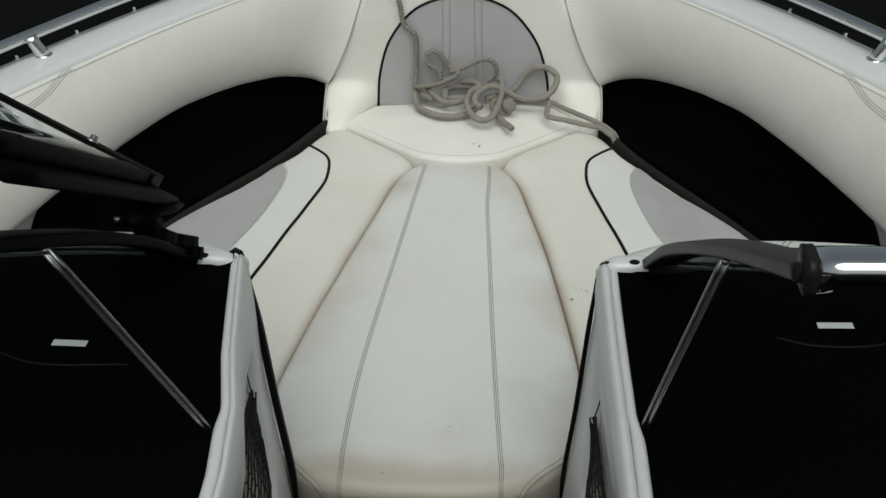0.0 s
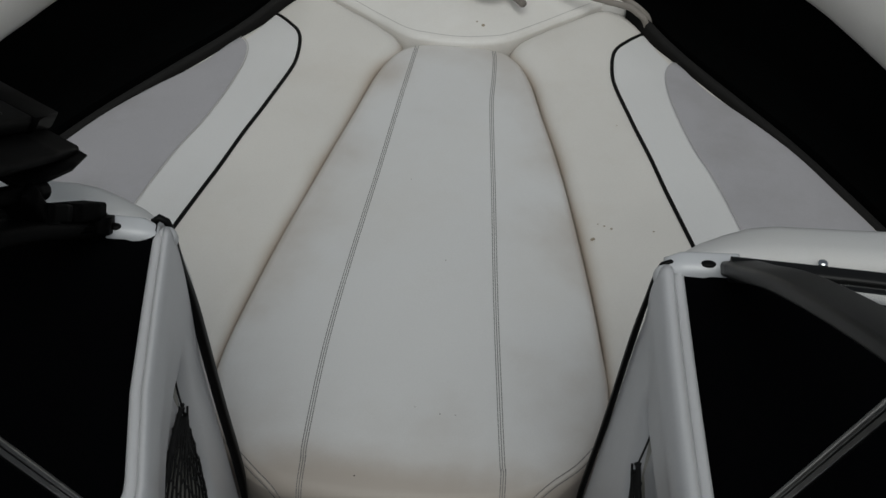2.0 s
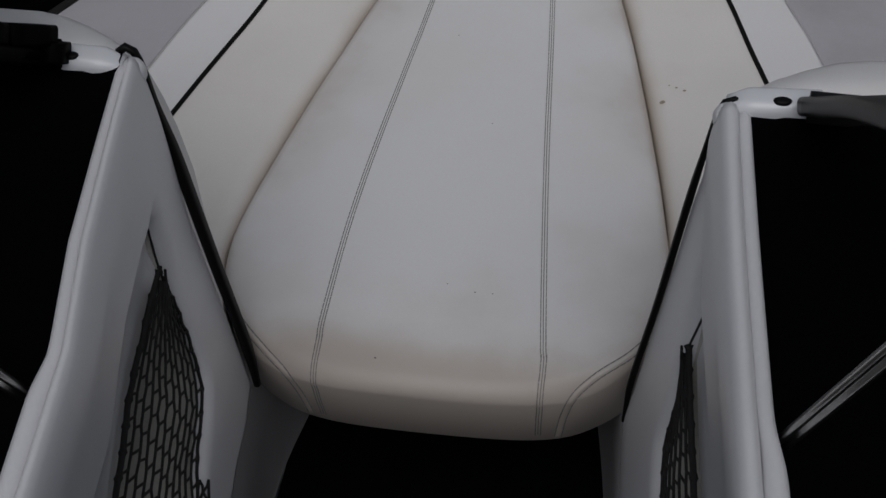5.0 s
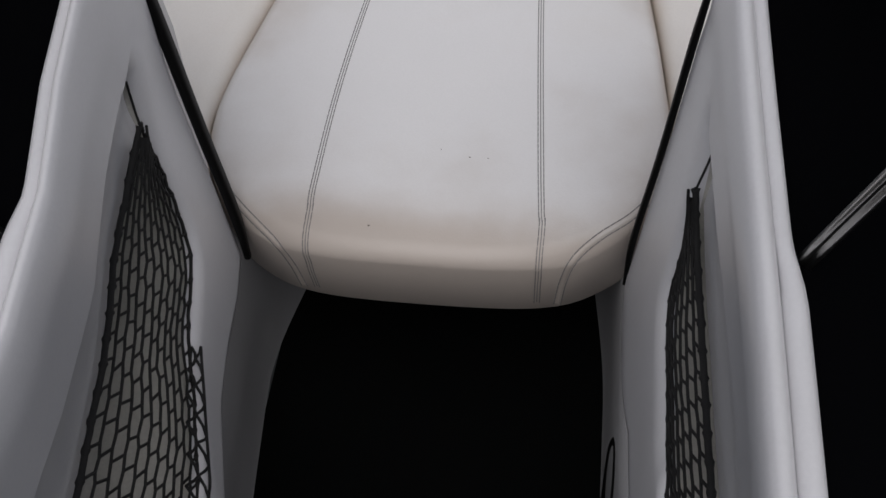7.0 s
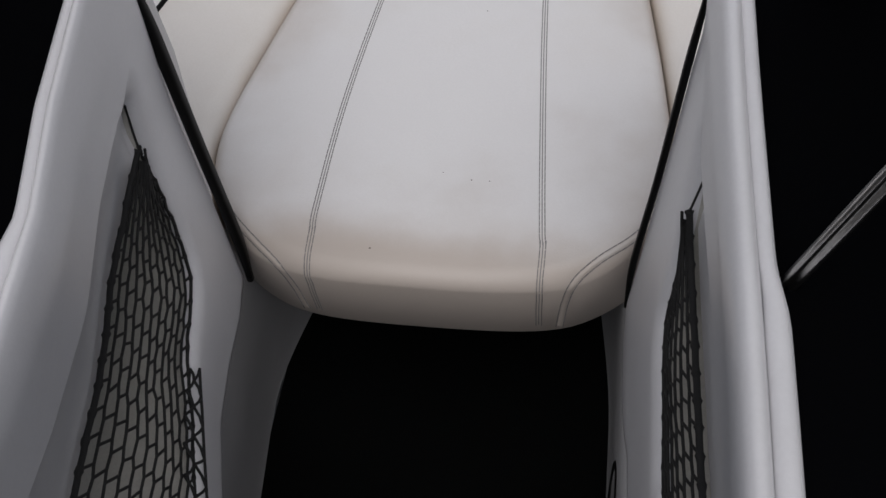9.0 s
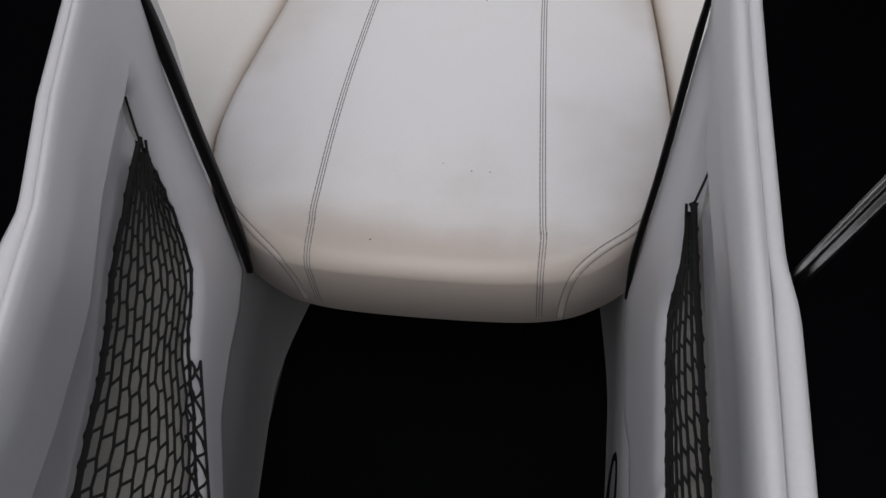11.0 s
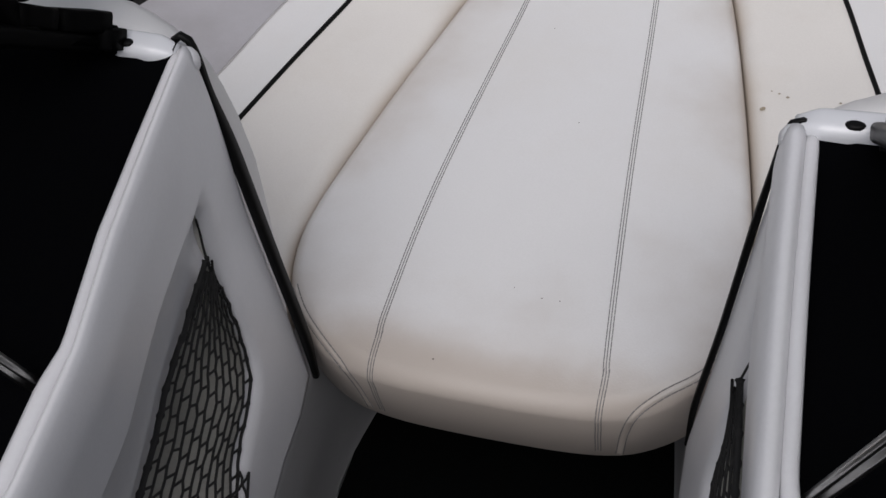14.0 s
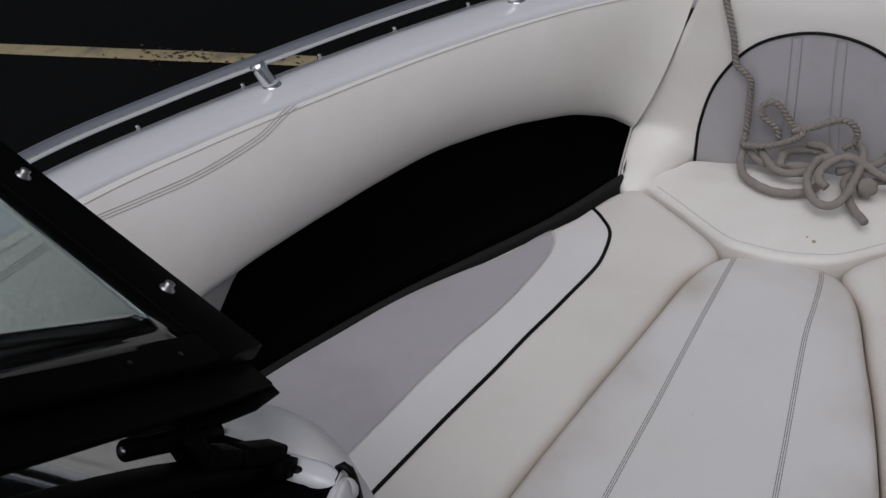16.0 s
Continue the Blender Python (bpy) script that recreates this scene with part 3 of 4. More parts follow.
def bow_front():
    t = thing("bow_cushion", "cream vinyl bow seat cushion with a curved front lip", "cushion")
    half = [(0.0, 1.046), (0.05, 1.051), (0.098, 1.066), (0.155, 1.114), (0.21, 1.162), (0.268, 1.208), (0.298, 1.236), (0.296, 1.262), (0.25, 1.31), (0.225, 1.345), (0.10, 1.352)]
    pts = [(x, y) for x, y in half] + [(-x, y) for x, y in reversed(half[1:])]
    out = [(q.x, q.y) for q in spline([(x, y, 0) for x, y in pts], 150, closed=True)]

    def bow_top(a, c, h):
        return Vector((a, c, 0.410 - 0.004 * smoothstep(0.09, 0.18, abs(a)) + h))
    body = part("cushion_body", pad(out, bow_top, 0.15, 0.011, 0.024, rings=9), CREAM, t)
    on = surface(body, (0, 0, -1))
    front = half[:6]
    rimline = spline([(-x, y + 0.009, 0.6) for x, y in reversed(front[1:])] + [(x, y + 0.009, 0.6) for x, y in front], 90)
    part("lip_welt", ribbon(rimline, 0.007, on, 0.0028, (0, 0, 1)), CREAM, t, "thin raised welt along the lip")
    seam = [q + Vector((0, 0.0075, 0)) for q in rimline]
    part("seam", ribbon(seam, 0.0014, on, 0.0005, (0, 0, 1)), PALESTITCH, t, "pinched seam behind the welt")
    for x, y, r in ((0.050, 1.095, 0.0036), (0.037, 1.103, 0.0022)):
        bm = bmesh.new()
        vs = [bm.verts.new(on(Vector((x + a, y + b, 0.6)), 0.0008)) for a, b in circle(r, 10)]
        bm.faces.new(vs)
        part("stain", bm, STAIN, t, "small dark stain")

    b = thing("bow_seat_back_cushion", "cream vinyl bow backrest with grey inset and black piping", "backrest")
    side = [(0.336, 0.345), (0.347, 0.40), (0.352, 0.455), (0.337, 0.52), (0.305, 0.58), (0.272, 0.645), (0.245, 0.70), (0.222, 0.76), (0.20, 0.82), (0.15, 0.855), (0.0, 0.86)]
    pts = [(0.0, 0.375), (0.20, 0.372), (0.28, 0.338), *side, *[(-x, z) for x, z in reversed(side[:-1])], (-0.28, 0.338), (-0.20, 0.372)]
    out = [(q.x, q.y) for q in spline([(x, y, 0) for x, y in pts], 220, closed=True)]

    def fr(a, c, h):
        wing = 0.140 * smoothstep(0.225, 0.305, abs(a)) * smoothstep(0.478, 0.388, c)
        return Vector((a, 1.352 + 0.25 * max(0, c - 0.74) - h - wing, c))
    body = part("pad_body", pad(out, fr, 0.09, 0.020, 0.008, rings=16), CREAM, b)
    for s in (1, -1):
        edge = spline([fr(s * a, c, -0.010) + Vector((s * 0.002, 0, 0)) for a, c in ((0.339, 0.372), (0.348, 0.41), (0.352, 0.455), (0.343, 0.50), (0.325, 0.545), (0.300, 0.592), (0.272, 0.645))], 50)
        part("edge_welt", tube(edge, 0.0022, 8), PALESTITCH, b, "thin grey welt along the pad's edge")
    on = surface(body, (0, 1, 0))
    arc = [(-0.222, 1.2, 0.40), (-0.212, 1.2, 0.495), (-0.180, 1.2, 0.590), (-0.108, 1.2, 0.672), (0, 1.2, 0.702), (0.108, 1.2, 0.672), (0.180, 1.2, 0.590), (0.212, 1.2, 0.495), (0.222, 1.2, 0.40)]
    line = spline(arc, 80)
    bm = bmesh.new()
    skin(bm, [[on(q.lerp(Vector((q.x, 1.2, 0.40)), k / 14), 0.0015) for k in range(15)] for q in line])
    part("inset_panel", bm, GREY, b, "grey vinyl inset panel")
    bm = bmesh.new()
    sweep(bm, [on(q, 0.0015) for q in line], circle(0.0032, 8), up=(0, 1, 0))
    part("piping", bm, RUBBER, b, "glossy black vinyl piping")
    for x in (-0.041, 0.041):
        l2 = spline([(x * 1.15, 1.2, 0.41), (x, 1.2, 0.55), (x * 0.95, 1.2, 0.69)], 30)
        part("seam", ribbon(l2, 0.016, lambda q, lift: on(q, lift + 0.002), 0.004, (0, -1, 0)), GREY, b, "raised grey seam welt")
        part("stitching", stitches(l2, lambda q, lift: on(q, lift + 0.0022), (0, -1, 0), offs=(-0.009, 0.009), r=0.0005), PALESTITCH, b)


bow_front()


def bolster_point(i, v):
    """A point of the bolster's face: i along it, v from foot (0) to top (1)."""
    a, b = FOOT[i], TOP[i]
    d = TOP[min(i + 1, 59)] - TOP[max(i - 1, 0)]
    n = Vector((d.y, -d.x, 0)).normalized()
    bulge = 0.032 * math.sin(math.pi * min(1, v * 1.02)) ** 0.75
    return a.lerp(b, v) + n * bulge + Vector((0, 0, 0.0))


def bolster(s):
    t = thing("side_bolster", "cream vinyl padded side bolster along the bow gunwale", "bolster", "side bolsters")
    bm = bmesh.new()
    rows = []
    for i in range(60):
        d = TOP[min(i + 1, 59)] - TOP[max(i - 1, 0)]
        n = Vector((d.y, -d.x, 0)).normalized()
        row = [FOOT[i] - n * 0.05 + Vector((0, 0, 0.012)), FOOT[i] - n * 0.02 + Vector((0, 0, -0.004))]
        row += [bolster_point(i, k / 20) + Vector((0, 0, 0.0012 * noise.noise(Vector((i * 0.4, k * 0.3, s))))) for k in range(21)]
        row += [TOP[i] - n * 0.01 + Vector((0, 0, -0.004))]
        rows.append([Vector((s * q.x, q.y, q.z)) for q in row])
    skin(bm, rows)
    body = part("pad_body", bm, CREAM, t)
    tree_ = BVHTree.FromPolygons([v.co for v in body.data.vertices], [p.vertices for p in body.data.polygons])

    def lay(q):
        hit = tree_.find_nearest(q)
        up = hit[1] if hit[1].x * s < 0 else -hit[1]
        return hit[0] + up * 0.0006

    def stit(path, offs):
        bm = bmesh.new()
        pts = [Vector((s * q.x, q.y, q.z)) for q in path]
        for off in offs:
            k = len(pts)
            for i in range(0, k - 1):
                a, b = pts[i], pts[i + 1]
                d = (b - a).normalized()
                w = d.cross(Vector((-s * 0.8, -0.4, 0.4))).normalized() * off
                sweep(bm, [lay(a + w), lay((a + b) / 2 + w), lay(b + w)], circle(0.0007, 5), caps=False)
        return bm
    seamline = spline([bolster_point(i, 0.955) for i in range(0, 60)], 190)
    part("stitching", stit(seamline, (0.0,)), PALESTITCH, t, "stitched seam under the gunwale")
    deco = spline([bolster_point(i, v) for i, v in ((31, 0.985), (32, 0.955), (33, 0.915), (34, 0.88), (36, 0.848), (39, 0.825), (43, 0.838), (46, 0.862), (49, 0.87), (53, 0.86))], 70)
    part("stitching", stit(deco, (-0.005, 0.0, 0.005)), PALESTITCH, t, "curved double stitching")
    # carpeted side pocket below
    p = thing("side_pocket", "black carpet-lined storage pocket under the side bolster", "storage pocket", "side pockets")
    tl = spline([(x, y, 0) for x, y in TRIM_LINE], 60)
    bm = bmesh.new()
    rows = []
    for i in range(60):
        d = TOP[min(i + 1, 59)] - TOP[max(i - 1, 0)]
        n = Vector((d.y, -d.x, 0)).normalized()
        a = Vector((tl[i].x + 0.03, tl[i].y, 0.41))
        f = FOOT[i]
        w = f - n * 0.035
        r = [a, Vector((a.x + 0.004, a.y, 0.34)), Vector((w.x, w.y, 0.31)).lerp(Vector((a.x, a.y, 0.31)), 0.85)]
        for k in (0.6, 0.35, 0.1):
            r.append(Vector((w.x, w.y, 0.31)).lerp(Vector((a.x, a.y, 0.31)), k))
        r += [Vector((w.x, w.y, 0.36)), Vector((w.x, w.y, 0.45)), Vector((w.x, w.y, f.z + 0.03))]
        rows.append([Vector((s * q.x, q.y, q.z)) for q in r])
    skin(bm, rows)
    part("lining", bm, CARPET, p)
    # bow end of the pocket
    bm = bmesh.new()
    skin(bm, [[Vector((s * 0.34, 1.24, z)), Vector((s * 0.35, 1.36, z)), Vector((s * 0.42, 1.40, z))] for z in (0.30, 0.36, 0.43)])
    part("lining", bm, CARPET, p)
    # pale moulded end of the pocket near the console, its shade in the colour
    bm = bmesh.new()
    rows = []
    for k in range(9):
        a = k / 8
        fore = [(0.845, 0.42, 0.33), (0.845, 0.47, 0.40), (0.838, 0.535, 0.48), (0.830, 0.585, 0.52), (0.817, 0.629, 0.55)]
        aft = [(0.835, 0.36, 0.33), (0.845, 0.36, 0.40), (0.860, 0.37, 0.48), (0.875, 0.38, 0.52), (0.89, 0.39, 0.55)]
        rows.append([Vector((s * p[0], p[1], p[2])).lerp(Vector((s * q[0], q[1], q[2])), a) for p, q in zip(fore, aft)])
    skin(bm, rows)
    part("end_moulding", bm, MOULDING, p, "pale moulded end of the pocket, darkened as in shade")


for s in (1, -1):
    bolster(s)


# ---- bow rails ----
def rail(s):
    t = thing("bow_rail", "polished stainless bow rail on short stanchions along the gunwale", "rail", "bow rails")
    path = [Vector((s * (q + n * 0.095).x, (q + n * 0.095).y, q.z + 0.050)) for q, n in PROF[8:66]]
    part("rail_tube", tube(path, 0.0118, 16), CHROME, t)
    for k in (16, 29, 46):
        q, n = PROF[k]
        base = q + n * (0.072 if k > 16 else 0.065)
        top = q + n * 0.095
        a = Vector((s * base.x, base.y, q.z + 0.008))
        b = Vector((s * top.x, top.y - 0.018, q.z + 0.050))
        bm = tube([a.lerp(b, i / 5) for i in range(6)], 0.014, 14)
        st = part("stanchion", bm, CHROME, t)
        bm = bmesh.new()
        rows = [[a + Vector((x, y, z)) for x, y in circle(r, 16)] for r, z in ((0.0175, -0.004), (0.0175, 0.001), (0.016, 0.003), (0.011, 0.004))]
        skin(bm, rows, close_v=True, caps=True)
        part("base_flange", bm, CHROME, st)


for s in (1, -1):
    rail(s)


# ---- consoles ----
LIP = {-1: [(-0.074, 0.703), (-0.073, 0.668), (-0.079, 0.600), (-0.085, 0.528), (-0.096, 0.498), (-0.120, 0.485), (-0.169, 0.477), (-0.218, 0.449), (-0.296, 0.425)],
       1: [(-0.090, 0.702), (-0.100, 0.672), (-0.115, 0.628), (-0.128, 0.572), (-0.137, 0.538), (-0.165, 0.522), (-0.215, 0.512), (-0.265, 0.498), (-0.306, 0.485)]}


# upper cord of each net: along, up, and depth behind the wall's face
NET_TOP = {-1: [(-0.086, 0.660, 0.012), (-0.112, 0.640, 0.022), (-0.170, 0.618, 0.033), (-0.248, 0.604, 0.039), (-0.320, 0.600, 0.042), (-0.403, 0.595, 0.042), (-0.62, 0.58, 0.042)],
           1: [(-0.117, 0.655, 0.010), (-0.138, 0.618, 0.018), (-0.176, 0.604, 0.021), (-0.226, 0.597, 0.022), (-0.276, 0.592, 0.022), (-0.320, 0.590, 0.022), (-0.62, 0.58, 0.024)]}


def console(s):
    t = thing("console", "white moulded console side with a recessed net pocket and black dash", "console", "consoles")
    low = [(0.006, 0.349), (-0.045, 0.346), (-0.118, 0.364), (-0.190, 0.372), (-0.30, 0.35), (-0.50, 0.29)] if s < 0 else [(0.008, 0.340), (-0.02, 0.315), (-0.087, 0.320), (-0.190, 0.372), (-0.30, 0.36), (-0.50, 0.29)]
    fwd = 0.009 if s > 0 else 0.0
    outer = [(-fwd, 0.802), (0.004 + fwd * 0.7, 0.70), (0.008 + fwd * 0.5, 0.50), *low, (-0.75, 0.22), (-0.78, 0.40), (-0.78, 0.62), (-0.77, 0.790), (-0.60, 0.792), (-0.40, 0.794), (-0.20, 0.796), (-0.08, 0.800)]
    crest = 0.715 if s > 0 else 0.712
    inner = [*LIP[s], (-0.50, 0.37), (-0.66, 0.34), (-0.70, 0.40), (-0.69, 0.53), (-0.66, 0.66), (-0.50, crest), (-0.30, crest), (LIP[s][0][0] - 0.040, crest)]
    roll = 0.70 if s > 0 else 0.50

    def dense(pts, per=8):
        res = []
        m = len(pts)
        for i in range(m):
            a, b, c, d = (Vector(pts[(i + k) % m]) for k in (-1, 0, 1, 2))
            for k in range(per):
                u = k / per
                if pts is outer:
                    res.append(b.lerp(c, u))
                else:
                    res.append(0.5 * (2 * b + (c - a) * u + (2 * a - 5 * b + 4 * c - d) * u * u + (3 * b - a - 3 * c + d) * u ** 3))
        return res
    o, n_ = dense(outer), dense(inner)
    P3 = lambda q, dx=0.0: Vector((s * (wall_x(q.y) + dx - inward(s, q.x, q.y)), q.x, q.y))
    cen = Vector((-0.36, 0.48))
    upper = lambda q: smoothstep(0.71, 0.78, q.y)

    def rolled(side, top, rise):
        return [P3(q + Vector((0, rise * upper(q))), side * (1 - upper(q)) + roll * top * upper(q)) for q in o]
    rows = [rolled(*r) for r in ((0.03, 0.026, 0.0), (0.024, 0.0255, 0.016), (0.016, 0.0235, 0.024), (0.010, 0.019, 0.030), (0.006, 0.0125, 0.0325), (0.003, 0.0065, 0.0305), (0.001, 0.002, 0.023), (0.0003, 0.0006, 0.012))]
    rows += [[P3(a.lerp(b, k)) for a, b in zip(o, n_)] for k in (0.04, 0.18, 0.32, 0.44)]

    def lip(e, dx):
        # a broad roll on the forward lip, a crisp edge along the top
        crisp = [1 - 0.75 * smoothstep(0.66, 0.70, q.y) * smoothstep(0.0, -0.03, q.x - LIP[s][0][0]) for q in n_]
        return [P3(q + (a - q) * min(e * c / (a - q).length, 15 * e), dx * c) for a, q, c in zip(o, n_, crisp)]
    rows += [lip(*r) for r in ((0.032, 0.0003), (0.024, 0.0013), (0.017, 0.0032), (0.011, 0.0062), (0.006, 0.010), (0.003, 0.014))]
    bm = bmesh.new()
    skin(bm, rows, close_v=True)
    # the slope above the net, down to its upper cord
    last = rows[-1]
    top_y, top_z, top_d = ([q[k] for q in reversed(NET_TOP[s])] for k in range(3))
    first = len(n_) - 44
    cols = list(range(first, len(n_))) + [0]
    ends = []
    for k, i in enumerate(cols):
        q = n_[i]
        y = q.x
        foot = Vector((y, float(np.interp(y, top_y, top_z)) - 0.024))
        foot = q.lerp(foot, smoothstep(0, 9, k))
        closed = smoothstep(len(cols) - 1, len(cols) - 4, k)
        ends.append(P3(foot, 0.015 + (float(np.interp(y, top_y, top_d)) - 0.009) * smoothstep(0, 9, k) * closed))
    slope = [[last[i].lerp(e, u) + Vector((s * 0.005 * math.sin(math.pi * u), 0, 0)) for i, e in zip(cols, ends)] for u in (0.0, 0.2, 0.4, 0.6, 0.8, 1.0)]
    skin(bm, slope)
    part("side_wall", bm, PANEL, t, "pale grey-white moulded wall with net recess")
    # inside of the recess from the lip on, coloured darker for its shade
    edge = [last[i] for i in range(1, first)] + ends
    flat2 = [Vector((q.y, q.z)) for q in edge]
    bm = bmesh.new()
    skin(bm, [edge] + [[P3(q.lerp(cen, k), dx) for q in flat2] for k, dx in ((0.03, 0.05), (0.08, 0.095), (0.14, 0.125), (0.6, 0.13), (0.97, 0.13))], close_v=True)
    part("pocket_inside", bm, POCKET, t, "inside of the net pocket, shade put into its grey")
    # edge bead beside the rolled rim
    rim = [P3(q, roll * 0.0255) for q in (Vector((y, z)) for y, z in zip(np.linspace(0.002 - fwd, -0.77, 70), np.linspace(0.817, 0.806, 70)))]
    bead = [q + Vector((s * (0.0040 + 0.0035 * smoothstep(-0.285, -0.335, q.y)), 0, 0.004 - 0.002 * smoothstep(-0.285, -0.335, q.y))) for q in rim]
    bm = bmesh.new()
    sweep(bm, bead, circle(0.0056, 10), scale=lambda u: 1 + 0.45 * smoothstep(0.38, 0.44, u))
    part("bead", bm, PANEL, t, "white vinyl edge bead")
    # black rubber gasket along the forward edge
    gas = spline(mir([(0.262, 0.015, 0.825), (0.256, 0.018, 0.829), (0.249, 0.018, 0.825), (0.2445, 0.016, 0.806), (0.241, 0.012, 0.77), (0.235, 0.013, 0.70), (0.226, 0.014, 0.55), (0.216, 0.013, 0.42), (0.214, 0.010, 0.345)], s), 60)
    if s > 0:
        gas = spline([(0.266, -0.002, 0.827), (0.257, 0.000, 0.830), (0.2495, -0.002, 0.826), (0.2462, 0.000, 0.806), (0.2442, 0.005, 0.77), (0.2395, 0.0115, 0.70), (0.2285, 0.0135, 0.55), (0.216, 0.013, 0.42), (0.214, 0.010, 0.345)], 60)
    bm = bmesh.new()
    sweep(bm, gas, rbox(0.0095, 0.011, 0.0035, 3), up=(0, 1, 0), scale=lambda u: (1.0 if s < 0 else 0.62) * (0.7 + 0.5 * smoothstep(0.05, 0.30, u) - 0.4 * smoothstep(0.85, 1, u)))
    part("gasket", bm, RUBBER, t, "black rubber door gasket")
    # padded forward face, the backrest of the bow lounge
    bm = bmesh.new()
    rows = []
    for k in range(26):
        u = k / 25
        x = (0.258 if s > 0 else 0.246) + 0.68 * u
        rnd = (1 - smoothstep(0, 0.07, u)) ** 2
        yo = 0.0 - 0.14 * max(0, u - 0.35) ** 1.5
        cr = 0.012 * math.sin(math.pi * u)
        f = 0.040 * smoothstep(0.0, 0.16, u)
        sec = [(0.010, 0.36), (0.045 + f, 0.40), (0.066 + f + cr, 0.48), (0.080 + f + cr, 0.57), (0.086 + f + cr, 0.64), (0.082 + f + cr, 0.70), (0.074 + f, 0.745), (0.062 + f, 0.785), (0.050 + f * 0.9, 0.808), (0.036 + f * 0.75, 0.822), (0.018 + f * 0.4, 0.831), (0.004, 0.834), (-0.004, 0.80)]
        rows.append([Vector((s * (x + 0.010 * smoothstep(0.6, 0.83, z)), y * (1 - 0.25 * rnd) + yo, z + 0.012 * u - 0.010 * rnd * smoothstep(0.7, 0.83, z))) for y, z in sec])
    skin(bm, rows, caps=False)
    vs = [bm.verts.new(v) for v in rows[0]]
    bm.faces.new(vs)
    padob = part("forward_pad", bm, WHITE, t, "white padded deck in front of the windscreen")
    on = surface(padob, (0, 0, -1))
    dl = spline(mir([(0.50, 0.018, 0.95), (0.505, 0.05, 0.95), (0.53, 0.08, 0.95), (0.58, 0.095, 0.95)], s), 20)
    part("stitching", stitches(dl, on, (0, 0, 1), r=0.0006), STITCH, t)
    # moulded corner between rim and post
    bm = bmesh.new()
    sweep(bm, spline(mir([(0.256, 0.003, 0.816), (0.266, 0.002, 0.819), (0.290, 0.001, 0.821), (0.326, 0.001, 0.822)], s), 16), rbox(0.029, 0.030, 0.009, 4), scale=lambda u: 0.72 + 0.28 * smoothstep(0, 0.25, u))
    cap = part("corner_cap", bm, GELCOAT, t, "white moulded corner cap")
    bm = bmesh.new()
    c = Vector((s * 0.294, -0.006, 0.8365))
    rows = [[c + Vector((x * 1.6, y, z)) for x, y in circle(r, 12)] for r, z in ((0.0046, -0.002), (0.0046, 0.0), (0.0036, 0.001), (0.001, 0.0012))]
    skin(bm, rows, close_v=True, caps=True)
    part("plug", bm, RUBBER, cap, "dark plug hole")
    # folded end of the rim vinyl
    for dx, r in ((0.0, 0.0105), (0.0062 + roll * 0.012, 0.0062)):
        bm = bmesh.new()
        c = Vector((s * (wall_x(0.815) + 0.0085 + dx - inward(s, 0)), 0.002 - fwd, 0.8165))
        bmesh.ops.create_uvsphere(bm, u_segments=14, v_segments=8, radius=r)
        for v in bm.verts:
            v.co = c + Vector((v.co.x, v.co.y * 0.9, v.co.z * 1.3))
        part("rim_end", bm, PANEL, t)
    # dash
    bm = bmesh.new()
    rows = []
    for k in range(30):
        u = k / 29
        x = 0.249 + roll * 0.022 + 0.69 * u
        zz = 0.806 + 0.050 * smoothstep(0.0, 0.22, u) + 0.012 * u
        yo = -0.14 * max(0, u - 0.35) ** 1.5
        row = []
        for y in (0.012, 0.0, -0.05, -0.10, -0.16, -0.22, -0.28, -0.34, -0.40, -0.46, -0.52, -0.58, -0.64, -0.70, -0.74, -0.76):
            z = zz + (0.828 - zz) * smoothstep(-0.06, 0.0, y) - 0.10 * smoothstep(-0.42, -0.74, y) - 0.35 * smoothstep(-0.70, -0.76, y)
            row.append(Vector((s * (x - inward(s, y) * (1 - u)), y + yo, z)))
        row.append(Vector((s * (x - inward(s, -0.77) * (1 - u)), -0.77 + yo, 0.0)))
        rows.append(row)
    skin(bm, rows)
    dash = part("dash", bm, DASH, t, "black vinyl dash top")
    on = surface(dash, (0, 0, -1))
    c = Vector((s * (0.397 if s < 0 else 0.515), -0.234 if s < 0 else -0.172, 1.2))
    bm = bmesh.new()
    skin(bm, [[on(c + Vector((a, b, 0)), 0.0012) for b in (-0.0058, 0.0, 0.0058)] for a in np.linspace(-0.021, 0.021, 7)])
    part("sticker", bm, STICKER, dash, "pale blank sticker")
    arc = spline([(c.x - 0.075, c.y - 0.022, 1.2), (c.x - 0.04, c.y - 0.036, 1.2), (c.x, c.y - 0.040, 1.2), (c.x + 0.04, c.y - 0.036, 1.2), (c.x + 0.075, c.y - 0.022, 1.2)], 30)
    bm = bmesh.new()
    sweep(bm, [on(q, 0.0) for q in arc], circle(0.0018, 6))
    part("seam", bm, RUBBER, dash, "curved seam of the gauge cover")
    return t


for s in (1, -1):
    console(s)


